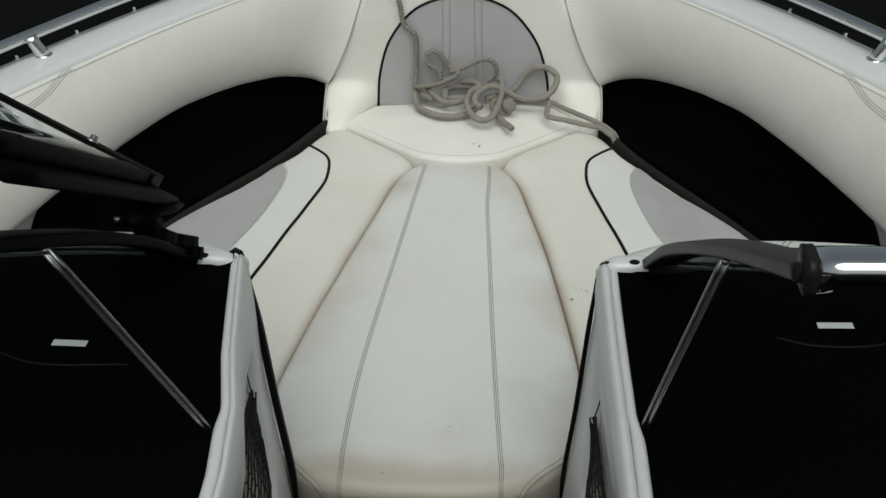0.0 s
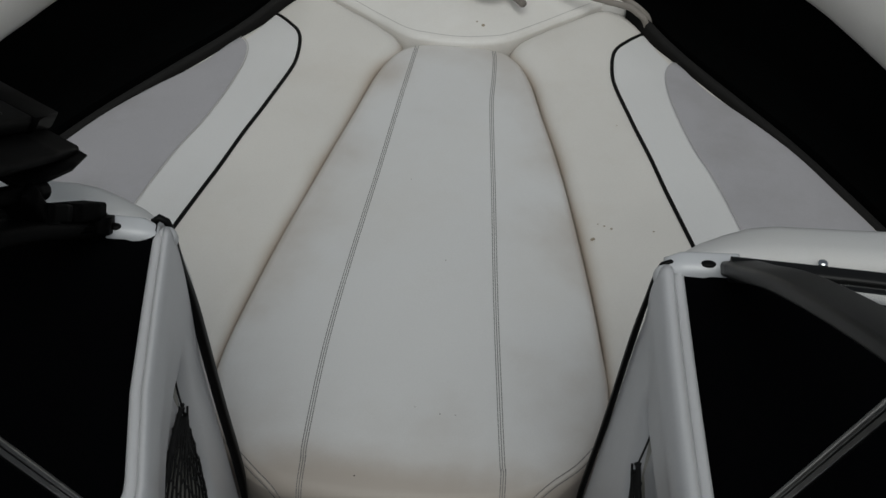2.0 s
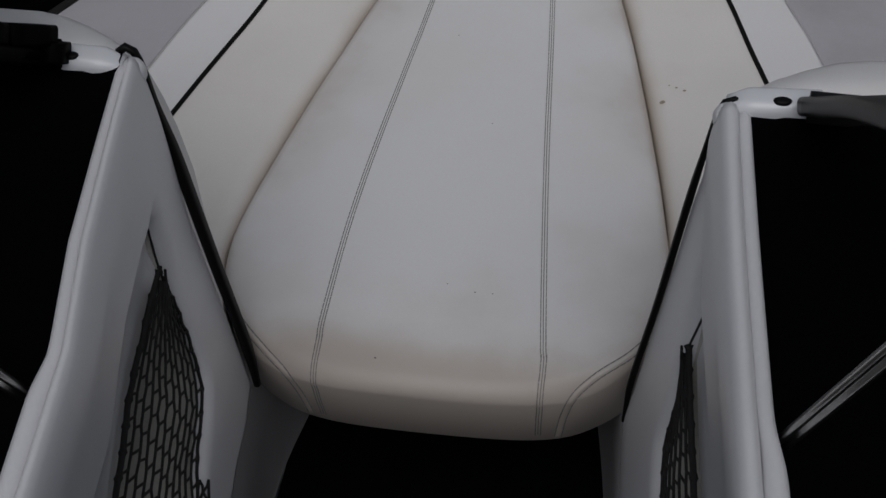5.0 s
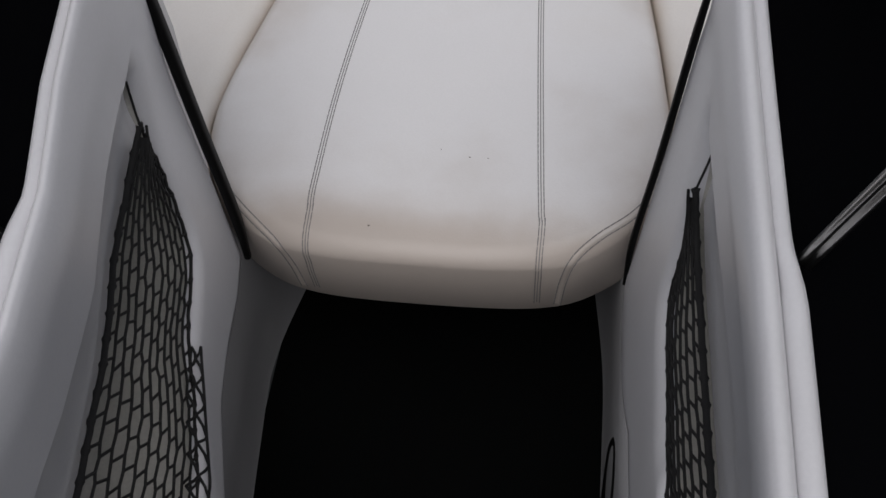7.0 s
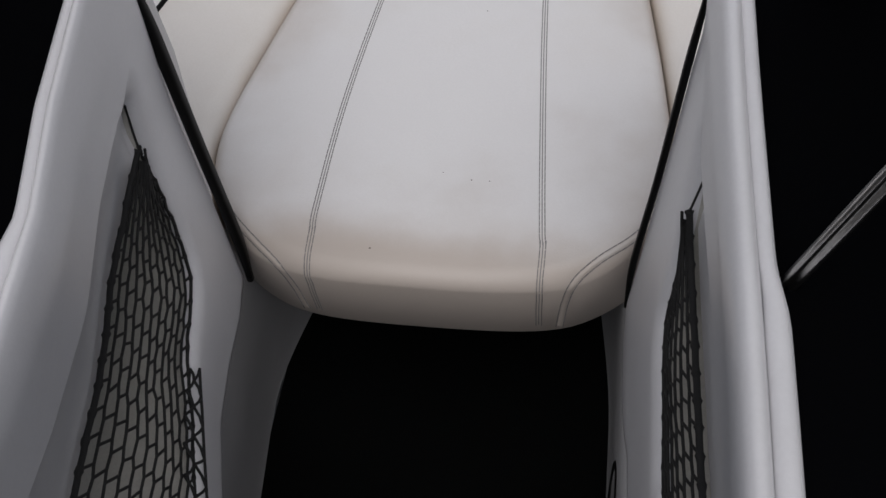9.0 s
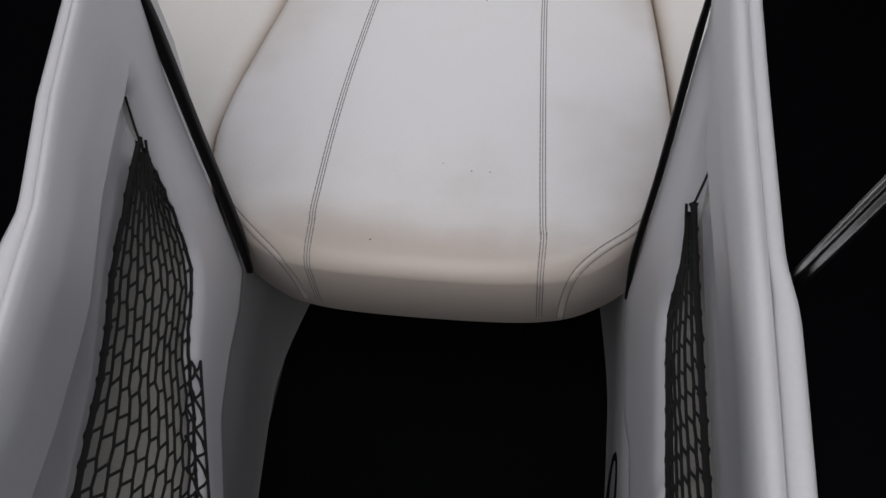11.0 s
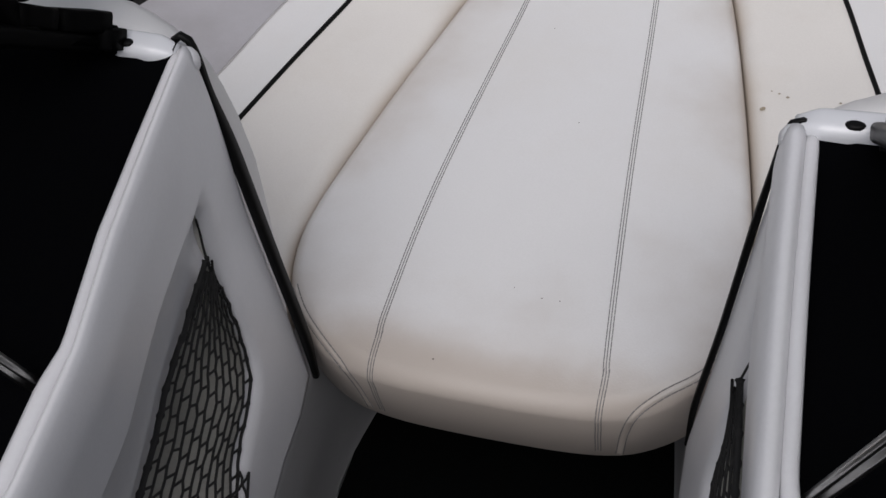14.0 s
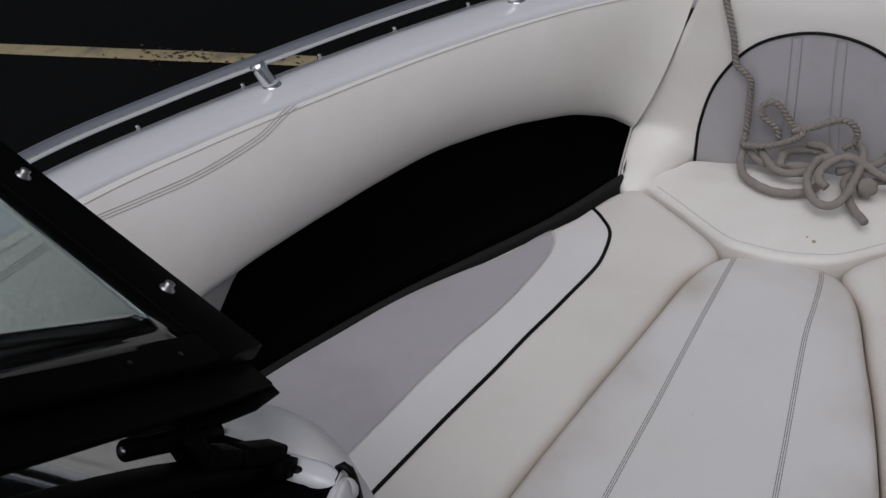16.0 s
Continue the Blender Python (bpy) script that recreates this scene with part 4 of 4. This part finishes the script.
def net(s):
    """Elastic cargo net over the console pocket: knotted diamond cords."""
    t = thing("cargo_net", "black knotted elastic net over the console pocket", "net", "cargo nets")
    # along the edges: y, z and depth behind the wall's face
    top = [(y, z, d - 0.006) for y, z, d in NET_TOP[s]]
    low = [top[0]] + [(y - 0.002, z - 0.004, 0.008) for y, z in LIP[s][2:]] + [(-0.46, 0.385, 0.006)]
    n, m = 46, (12 if s < 0 else 8)
    a, b = spline(top, n), spline(low, n)
    rnd = random.Random(5 + s)

    def pt(i, j):
        u = j / (m - 1)
        jog = 0.05 if 0 < j < m - 1 and (i + j) % 2 == 0 else -0.05 if 0 < j < m - 1 else 0
        q = a[i].lerp(b[i], (j + jog + (rnd.uniform(-0.06, 0.06) if 0 < j < m - 1 else 0)) / (m - 1))
        z = q.y + rnd.uniform(-0.001, 0.001)
        return Vector((s * (wall_x(z) + q.z - 0.006 * math.sin(math.pi * u) - inward(s, q.x, z)), q.x + rnd.uniform(-0.0016, 0.0016), z))
    grid = [[pt(i, j) for j in range(m)] for i in range(n)]
    bm = bmesh.new()
    for j in range(1, m - 1):
        start = next(i for i in range(n) if (a[i] - b[i]).length / (m - 1) > 0.0005 or j == m // 2)
        sweep(bm, [g[j] for g in grid[start:]], circle(0.0014, 5), caps=False)
    for i in range(1, n - 1):
        for j in range(m - 1):
            if (i + j) % 2 == 0 and (a[i] - b[i]).length / (m - 1) > 0.0018:
                sweep(bm, [grid[i][j], grid[i][j].lerp(grid[i][j + 1], 0.5), grid[i][j + 1]], circle(0.0014, 5), caps=False)
    part("netting", bm, NET, t)
    for j, r in ((0, 0.0029), (m - 1, 0.0017)):
        bm = bmesh.new()
        cord = spline([g[j] for g in grid], 4 * n)
        sweep(bm, cord, circle(r, 6), scale=lambda u: 1 + 0.5 * max(0.0, math.cos(math.pi * u * (n - 1))) ** 6)
        part("edge_cord", bm, NET, t, "thicker elastic edge cord")
    # cord end tucked up to the tip of the recess
    up = spline([top[0], (LIP[s][1][0], LIP[s][1][1] + 0.012, 0.012), (LIP[s][0][0], LIP[s][0][1] - 0.004, 0.011)], 12)
    part("cord_end", tube([Vector((s * (wall_x(q.y) + q.z - inward(s, q.x, q.y)), q.x, q.y)) for q in up], 0.0011, 6), NET, t)
    if s < 0:
        # slack edge of the net hanging open in wide diamonds over the lip
        edge = spline([(-0.186, 0.462, 0), (-0.225, 0.444, 0), (-0.275, 0.428, 0), (-0.34, 0.405, 0), (-0.42, 0.38, 0)], 19)
        back = spline([(-0.188, 0.468, 0), (-0.232, 0.474, 0), (-0.283, 0.466, 0), (-0.35, 0.448, 0), (-0.43, 0.43, 0)], 19)

        def hang(i, k):
            q = edge[i].lerp(back[i], k) + Vector((rnd.uniform(-0.002, 0.002), rnd.uniform(-0.002, 0.002), 0))
            return Vector((s * (wall_x(q.y) - 0.003 + 0.008 * k - inward(s, q.x, q.y)), q.x, q.y))
        knots = [[hang(i, 0.0), hang(i, 0.5), hang(i, 1.0)] for i in range(19)]
        bm = bmesh.new()
        for i in range(18):
            for k in range(2):
                a, b = (knots[i][k], knots[i + 1][k + 1]) if (i + k) % 2 == 0 else (knots[i][k + 1], knots[i + 1][k])
                sweep(bm, [a, a.lerp(b, 0.5) + Vector((0.0015, 0, 0)), b], circle(0.0015, 5), caps=False)
        sweep(bm, spline([k[0] for k in knots], 60), circle(0.0015, 5), caps=False)
        part("slack_edge", bm, NET, t, "slack diamond meshes at the net's free edge")


for s in (1, -1):
    net(s)


# ---- windscreen ----
BASE = {1: [(0.312, -0.016, 0.840), (0.40, -0.024, 0.842), (0.50, -0.036, 0.845), (0.65, -0.068, 0.852), (0.82, -0.130, 0.856), (0.93, -0.215, 0.86)],
        -1: [(0.300, -0.010, 0.840), (0.40, -0.009, 0.842), (0.50, -0.018, 0.845), (0.65, -0.05, 0.852), (0.82, -0.12, 0.856), (0.93, -0.21, 0.86)]}
HEAD = [(0.348, -0.558, 1.205), (0.42, -0.562, 1.208), (0.52, -0.575, 1.21), (0.66, -0.61, 1.212), (0.82, -0.68, 1.21), (0.95, -0.80, 1.20)]
POST = [(0.322, -0.016, 0.842), (0.323, -0.066, 0.883), (0.326, -0.14, 0.945), (0.334, -0.25, 1.022), (0.344, -0.37, 1.097), (0.351, -0.47, 1.154), (0.356, -0.558, 1.203)]


def windscreen(s):
    t = thing("windscreen", "raked tinted windscreen panel with black frame and stainless top rail", "windscreen", "windscreens")
    b, h = spline(mir(BASE[s], s), 30), spline(mir(HEAD, s), 30)
    post = spline(mir(POST, s), 40)
    bm = bmesh.new()
    rows = []
    for i in range(30):
        row = []
        for k in range(13):
            u = k / 12
            q = b[i].lerp(h[i], u)
            q.z += 0.025 * math.sin(math.pi * u)
            row.append(q)
        rows.append(row)
    lower = [[q + Vector((0, -0.003, -0.005)) for q in r] for r in rows]
    skin(bm, [a + b[::-1] for a, b in zip(rows, lower)], close_v=True, caps=True)
    g = part("glass_pane", bm, DARKGLASS, t, "dark green-tinted safety glass")
    g.visible_shadow = False
    bm = bmesh.new()
    sweep(bm, post, rbox(0.038, 0.015, 0.004, 3), up=(-s * 0.10, 0.55, 0.8))
    part("post", bm, FRAME if s > 0 else BLACK, t, "curved black inner post")
    bm = bmesh.new()
    sweep(bm, b, rbox(0.018, 0.022, 0.004, 3))
    part("base_frame", bm, FRAME if s > 0 else BLACK, t)
    for k in (4, 7, 13):
        q = b[k] + Vector((0, 0.021, 0.0))
        bm = bmesh.new()
        rows = [[q + Vector((x, y, z)) for x, y in circle(r, 12)] for r, z in ((0.0055, -0.016), (0.0055, 0.001), (0.004, 0.0035), (0.001, 0.004))]
        skin(bm, rows, close_v=True, caps=True)
        part("screw", bm, CHROME, t)
    bm = bmesh.new()
    sweep(bm, h, rbox(0.034, 0.030, 0.010, 4))
    part("top_rail", bm, CHROME, t, "bright stainless top rail")
    bm = bmesh.new()
    e = h[0] + Vector((-s * 0.004, 0, 0))
    sweep(bm, [e + Vector((-s * 0.003, 0, 0)), e, e + Vector((s * 0.005, 0, 0))], rbox(0.0355, 0.0315, 0.009, 4))
    part("end_cap", bm, FRAME, t, "black plastic end cap")
    # brace with a channel along its length
    a, c = Vector((s * 0.330, -0.362, 1.080)), Vector((s * (0.279 if s > 0 else 0.208), -0.302 if s > 0 else -0.325, 0.801))
    bm = bmesh.new()
    w = 0.0048
    prof = [(-w, -0.003), (w, -0.003), (w, 0.003), (w - 0.003, 0.003), (w - 0.004, 0.0), (-w + 0.004, 0.0), (-w + 0.003, 0.003), (-w, 0.003)]
    sweep(bm, [a.lerp(c, i / 10) for i in range(11)], prof, up=(0, -0.8, 0.6))
    br = part("brace", bm, ALU, t, "satin metal windscreen brace")
    for q in (a, c):
        bm = bmesh.new()
        rows = [[q + Vector((x, y, z)) for x, y in circle(r, 12)] for r, z in ((0.004, -0.003), (0.0045, 0.0), (0.004, 0.002), (0.002, 0.003))]
        skin(bm, rows, close_v=True, caps=True)
        part("pivot", bm, ALU, br)
    if s < 0:
        # hinge leaf clipped to the post
        for q, q2 in (((-0.293, -0.014, 0.844), (-0.330, -0.016, 0.847)), ((-0.310, -0.008, 0.857), (-0.320, -0.050, 0.889)), ((-0.321, -0.056, 0.894), (-0.326, -0.085, 0.920))):
            part("hinge_leaf", bar(q, q2, 0.028, 0.018, 0.003, up=(0, 0.55, 0.8)), BLACK, t)


for s in (1, -1):
    windscreen(s)


def open_panel():
    """The walk-through pane, swung open and folded over the port windscreen."""
    t = thing("walkthrough_window", "hinged centre windscreen pane in a black frame, swung wide open", "window")
    o = Vector((-0.356, 0.051, 0.918))
    u = Vector((0.06, -0.835, 0.547)).normalized()
    v = Vector((-0.888, 0.15, 0.432)).normalized()
    n = u.cross(v).normalized()
    if n.z < 0:
        n = -n
    lu, lv = 0.60, 0.56
    at = lambda a, b, c=0.0: o + u * a + v * b + n * c

    def strip(a0, b0, a1, b1, w, h, c=0.0):
        bm = bmesh.new()
        p, q = at(a0, b0, c), at(a1, b1, c)
        sweep(bm, [p.lerp(q, i / 8) for i in range(9)], rbox(w, h, 0.004, 3), up=n)
        return bm
    part("bottom_frame", strip(0.029, 0.0, 0.029, lv, 0.080, 0.018), BLACK, t, "black lower frame member")
    part("hinge_frame", strip(0.0, 0.017, lu, 0.017, 0.036, 0.017), BLACK, t, "broad black hinge-side frame")
    web = Vector((0.013, -0.001, -0.047))
    bm = bmesh.new()
    sweep(bm, [at(0.02 + (lu - 0.02) * k / 8, 0.004) + web * 0.5 for k in range(9)], rbox(0.050, 0.013, 0.004, 3), up=web.cross(u))
    part("hinge_web", bm, BLACK, t, "black channel under the hinge-side frame")
    part("top_frame", strip(lu, 0.0, lu, lv, 0.034, 0.018), BLACK, t)
    part("outer_frame", strip(0.0, lv, lu, lv, 0.034, 0.018), BLACK, t)
    part("glazing_bead", strip(0.081, 0.034, 0.081, lv, 0.022, 0.013), BLACK, t)
    bm = bmesh.new()
    bow = lambda a: 0.006 * math.sin(math.pi * a / lu)
    skin(bm, [[at(a, b, 0.004 + bow(a)) for a in np.linspace(0.06, lu, 12)] + [at(a, b, -0.001 + bow(a)) for a in np.linspace(lu, 0.06, 12)] for b in np.linspace(0.025, lv, 12)], close_v=True, caps=True)
    g = part("glass_pane", bm, GLASS, t, "tinted safety glass reflecting the sky")
    g.visible_shadow = False
    for b in (0.098, 0.292):
        bm = bmesh.new()
        q = at(0.030, b, 0.009)
        x, y = u, v
        rows = [[q + x * a + y * c + n * hh for a, c in circle(r, 14)] for r, hh in ((0.008, -0.002), (0.008, 0.002), (0.005, 0.003), (0.005, 0.008), (0.003, 0.009), (0.0005, 0.009))]
        skin(bm, rows, close_v=True, caps=True)
        part("screw", bm, ALU, t)
    # plate at the corner and hinge knuckle
    bm = bmesh.new()
    blade = [Vector((-0.326, 0.033, 0.895)), Vector((-0.336, 0.000, 0.912)), Vector((-0.345, -0.035, 0.931)), Vector((-0.352, -0.080, 0.955))]
    sweep(bm, blade, rbox(0.046, 0.007, 0.002, 2), up=n, scale=lambda k: 0.25 + 0.75 * min(1, 2.2 * k))
    part("corner_plate", bm, BLACK, t, "pointed black seal blade")
    a, c = Vector((-0.332, -0.053, 0.918)), Vector((-0.344, -0.144, 0.979))
    pin = part("hinge_pin", tube([a.lerp(c, k / 6) for k in range(7)], 0.0095, 14), BLACK, t, "black hinge knuckle")
    for e, d in ((a, (a - c).normalized()), (c, (c - a).normalized())):
        part("pin_end", tube([e, e + d * 0.002, e + d * 0.0035], 0.0038, 12), ALU, pin, "small metal pin head")
    m = a.lerp(c, 0.40)
    part("hinge_bracket", bar(m + Vector((0, 0, 0.004)), m + Vector((0.012, 0.004, -0.046)), 0.032, 0.018, 0.003, up=(0, 1, 0)), BLACK, t)
    for x, y in ((0.12, 0.012), (0.19, 0.014)):
        q = at(x, y, 0.0086)
        bm = bmesh.new()
        rows = [[q + u * a + v * c + n * hh for a, c in circle(r, 10)] for r, hh in ((0.0022, 0), (0.0022, 0.001), (0.001, 0.0014))]
        skin(bm, rows, close_v=True, caps=True)
        part("screw", bm, FRAME, t)


open_panel()


# ---- rope ----
def rope():
    t = thing("rope", "weathered grey-tan dock line tangled loosely on the bow cushion", "rope")

    def strand(pts, radius, lobes, twist, name):
        prof = []
        for i in range(18):
            a = 2 * math.pi * i / 18
            r = radius * (1 + lobes * math.cos(3 * a))
            prof.append((r * math.cos(a), r * math.sin(a)))
        ln = sum((Vector(pts[i + 1]) - Vector(pts[i])).length for i in range(len(pts) - 1))
        path = spline(pts, int(ln / 0.003))
        bm = bmesh.new()
        sweep(bm, path, prof, up=(0.1, 0.2, 1), twist=twist)
        part(name, bm, ROPE, t)

    def laid(pts):
        strand(pts, 0.0060, 0.20, 0.70, "twisted_strand")

    def sheath(pts, radius=0.0079):
        strand(pts, radius, 0.055, 0.22, "sheathed_strand")
    laid([(-0.20, 1.40, 0.86), (-0.184, 1.362, 0.80), (-0.171, 1.345, 0.750), (-0.161, 1.338, 0.718), (-0.152, 1.336, 0.680), (-0.145, 1.334, 0.633), (-0.128, 1.330, 0.618), (-0.116, 1.330, 0.600), (-0.116, 1.330, 0.556), (-0.118, 1.328, 0.502), (-0.120, 1.320, 0.482), (-0.120, 1.310, 0.473), (-0.093, 1.300, 0.479), (-0.062, 1.298, 0.486), (-0.033, 1.297, 0.499), (-0.012, 1.300, 0.513), (-0.006, 1.306, 0.528)])
    laid([(-0.006, 1.318, 0.516), (-0.030, 1.322, 0.521), (-0.045, 1.322, 0.540), (-0.059, 1.322, 0.560), (-0.074, 1.322, 0.566), (-0.089, 1.322, 0.555), (-0.090, 1.322, 0.537), (-0.077, 1.322, 0.524), (-0.060, 1.322, 0.511), (-0.055, 1.318, 0.488)])
    laid([(-0.030, 1.308, 0.515), (-0.008, 1.305, 0.524), (0.014, 1.305, 0.533), (0.037, 1.305, 0.545), (0.060, 1.305, 0.552), (0.078, 1.305, 0.544), (0.087, 1.305, 0.525), (0.081, 1.305, 0.506), (0.066, 1.305, 0.492)])
    sheath([(-0.120, 1.322, 0.462), (-0.120, 1.294, 0.448), (-0.108, 1.250, 0.447), (-0.089, 1.225, 0.447), (-0.057, 1.203, 0.447), (-0.021, 1.196, 0.447), (0.016, 1.208, 0.448), (0.037, 1.232, 0.452)])
    sheath([(-0.111, 1.322, 0.455), (-0.084, 1.291, 0.452), (-0.052, 1.285, 0.452), (-0.022, 1.289, 0.452), (0.008, 1.293, 0.452), (0.04, 1.30, 0.455)])
    sheath([(-0.090, 1.322, 0.464), (-0.070, 1.283, 0.462), (-0.047, 1.253, 0.460), (-0.021, 1.246, 0.460), (0.012, 1.260, 0.462)])
    sheath([(-0.041, 1.259, 0.466), (-0.041, 1.304, 0.468), (-0.020, 1.322, 0.468), (0.009, 1.328, 0.468), (0.031, 1.322, 0.468), (0.042, 1.285, 0.468)])
    sheath([(-0.002, 1.326, 0.482), (0.028, 1.322, 0.482), (0.046, 1.296, 0.478), (0.026, 1.283, 0.476), (0.016, 1.240, 0.474), (0.017, 1.202, 0.470), (0.033, 1.168, 0.462), (0.056, 1.155, 0.458), (0.081, 1.172, 0.462), (0.096, 1.228, 0.474), (0.102, 1.280, 0.482), (0.098, 1.315, 0.488), (0.086, 1.322, 0.492)])
    sheath([(0.052, 1.190, 0.476), (0.038, 1.202, 0.480), (0.036, 1.229, 0.486), (0.053, 1.260, 0.490), (0.080, 1.276, 0.492), (0.111, 1.268, 0.482), (0.142, 1.262, 0.468), (0.175, 1.268, 0.460), (0.205, 1.278, 0.460), (0.232, 1.298, 0.478), (0.238, 1.318, 0.502), (0.212, 1.326, 0.520), (0.182, 1.326, 0.519), (0.155, 1.325, 0.497), (0.139, 1.316, 0.474), (0.115, 1.300, 0.462), (0.085, 1.285, 0.460), (0.06, 1.275, 0.458)])
    sheath([(0.108, 1.262, 0.458), (0.087, 1.268, 0.457), (0.078, 1.246, 0.455), (0.088, 1.210, 0.451), (0.104, 1.173, 0.447), (0.127, 1.138, 0.446)])
    sheath([(0.125, 1.270, 0.450), (0.150, 1.278, 0.448), (0.192, 1.280, 0.446), (0.224, 1.282, 0.446), (0.261, 1.248, 0.444), (0.313, 1.216, 0.436), (0.352, 1.190, 0.428), (0.370, 1.177, 0.420), (0.382, 1.170, 0.408), (0.387, 1.166, 0.375), (0.388, 1.164, 0.325)], 0.0062)
    sheath([(0.221, 1.272, 0.452), (0.216, 1.247, 0.447), (0.212, 1.214, 0.445), (0.222, 1.199, 0.445), (0.255, 1.192, 0.442), (0.300, 1.182, 0.436), (0.340, 1.176, 0.430), (0.362, 1.165, 0.421), (0.376, 1.157, 0.408), (0.382, 1.153, 0.375), (0.384, 1.15, 0.325)], 0.0064)
    # whipped knot
    bm = bmesh.new()
    bmesh.ops.create_uvsphere(bm, u_segments=20, v_segments=12, radius=0.019)
    for v in bm.verts:
        v.co *= 1 + 0.16 * math.sin(5 * v.co.x * 90) * 0.5 + 0.15 * noise.noise(v.co * 90)
        v.co += Vector((0.118, 1.235, 0.458))
    part("knot", bm, ROPE, t, "pale fused rope knot")


rope()


# ---- trees at the edge of the lot ----
def tree(x, y, h, seed):
    rnd = random.Random(seed)
    t = thing("tree", "broadleaf tree in full green leaf beside the parking lot", "tree", "trees beside the lot")
    bm = bmesh.new()
    trunk = [Vector((x + 0.15 * math.sin(k * 0.7 + seed), y, GROUND + h * 0.55 * k / 8)) for k in range(9)]
    sweep(bm, trunk, circle(0.22, 10), up=(0, 1, 0), scale=lambda u: 1 - 0.65 * u)
    part("trunk", bm, BARK, t)
    tips = []
    for k in range(12):
        a = rnd.uniform(0, 6.28)
        b = trunk[rnd.randint(3, 8)]
        tip = b + Vector((math.cos(a) * h * rnd.uniform(0.15, 0.32), math.sin(a) * h * rnd.uniform(0.15, 0.32), h * rnd.uniform(0.08, 0.42)))
        bm = bmesh.new()
        sweep(bm, spline([b, b.lerp(tip, 0.5) + Vector((0, 0, 0.15)), tip], 8), circle(0.07, 6), up=(0.3, 1, 0.1), scale=lambda u: 1 - 0.8 * u)
        part("limb", bm, BARK, t)
        tips += [tip, b.lerp(tip, 0.65)]
    verts, faces = [], []
    for tip in tips:
        for _ in range(150):
            d = Vector((rnd.gauss(0, 1), rnd.gauss(0, 1), rnd.gauss(0, 0.8))) * h * 0.075
            q = tip + d
            u = Vector((rnd.gauss(0, 1), rnd.gauss(0, 1), rnd.gauss(0, 1))).normalized()
            v = u.orthogonal().normalized()
            r = rnd.uniform(0.05, 0.11)
            i = len(verts)
            verts += [q - u * r, q + v * r * 0.5, q + u * r, q - v * r * 0.5]
            faces.append((i, i + 1, i + 2, i + 3))
    me = bpy.data.meshes.new("crown")
    me.from_pydata(verts, [], faces)
    me.materials.append(LEAF)
    ob = new("crown", me)
    ob.parent = t


for x, y, h, seed in ((-11.5, 15, 6.5, 1), (-7.0, 17, 5.5, 2), (-2.5, 16, 7.0, 3), (2.5, 18, 6.0, 4), (8.0, 16, 6.6, 5)):
    tree(x, y, h, seed)
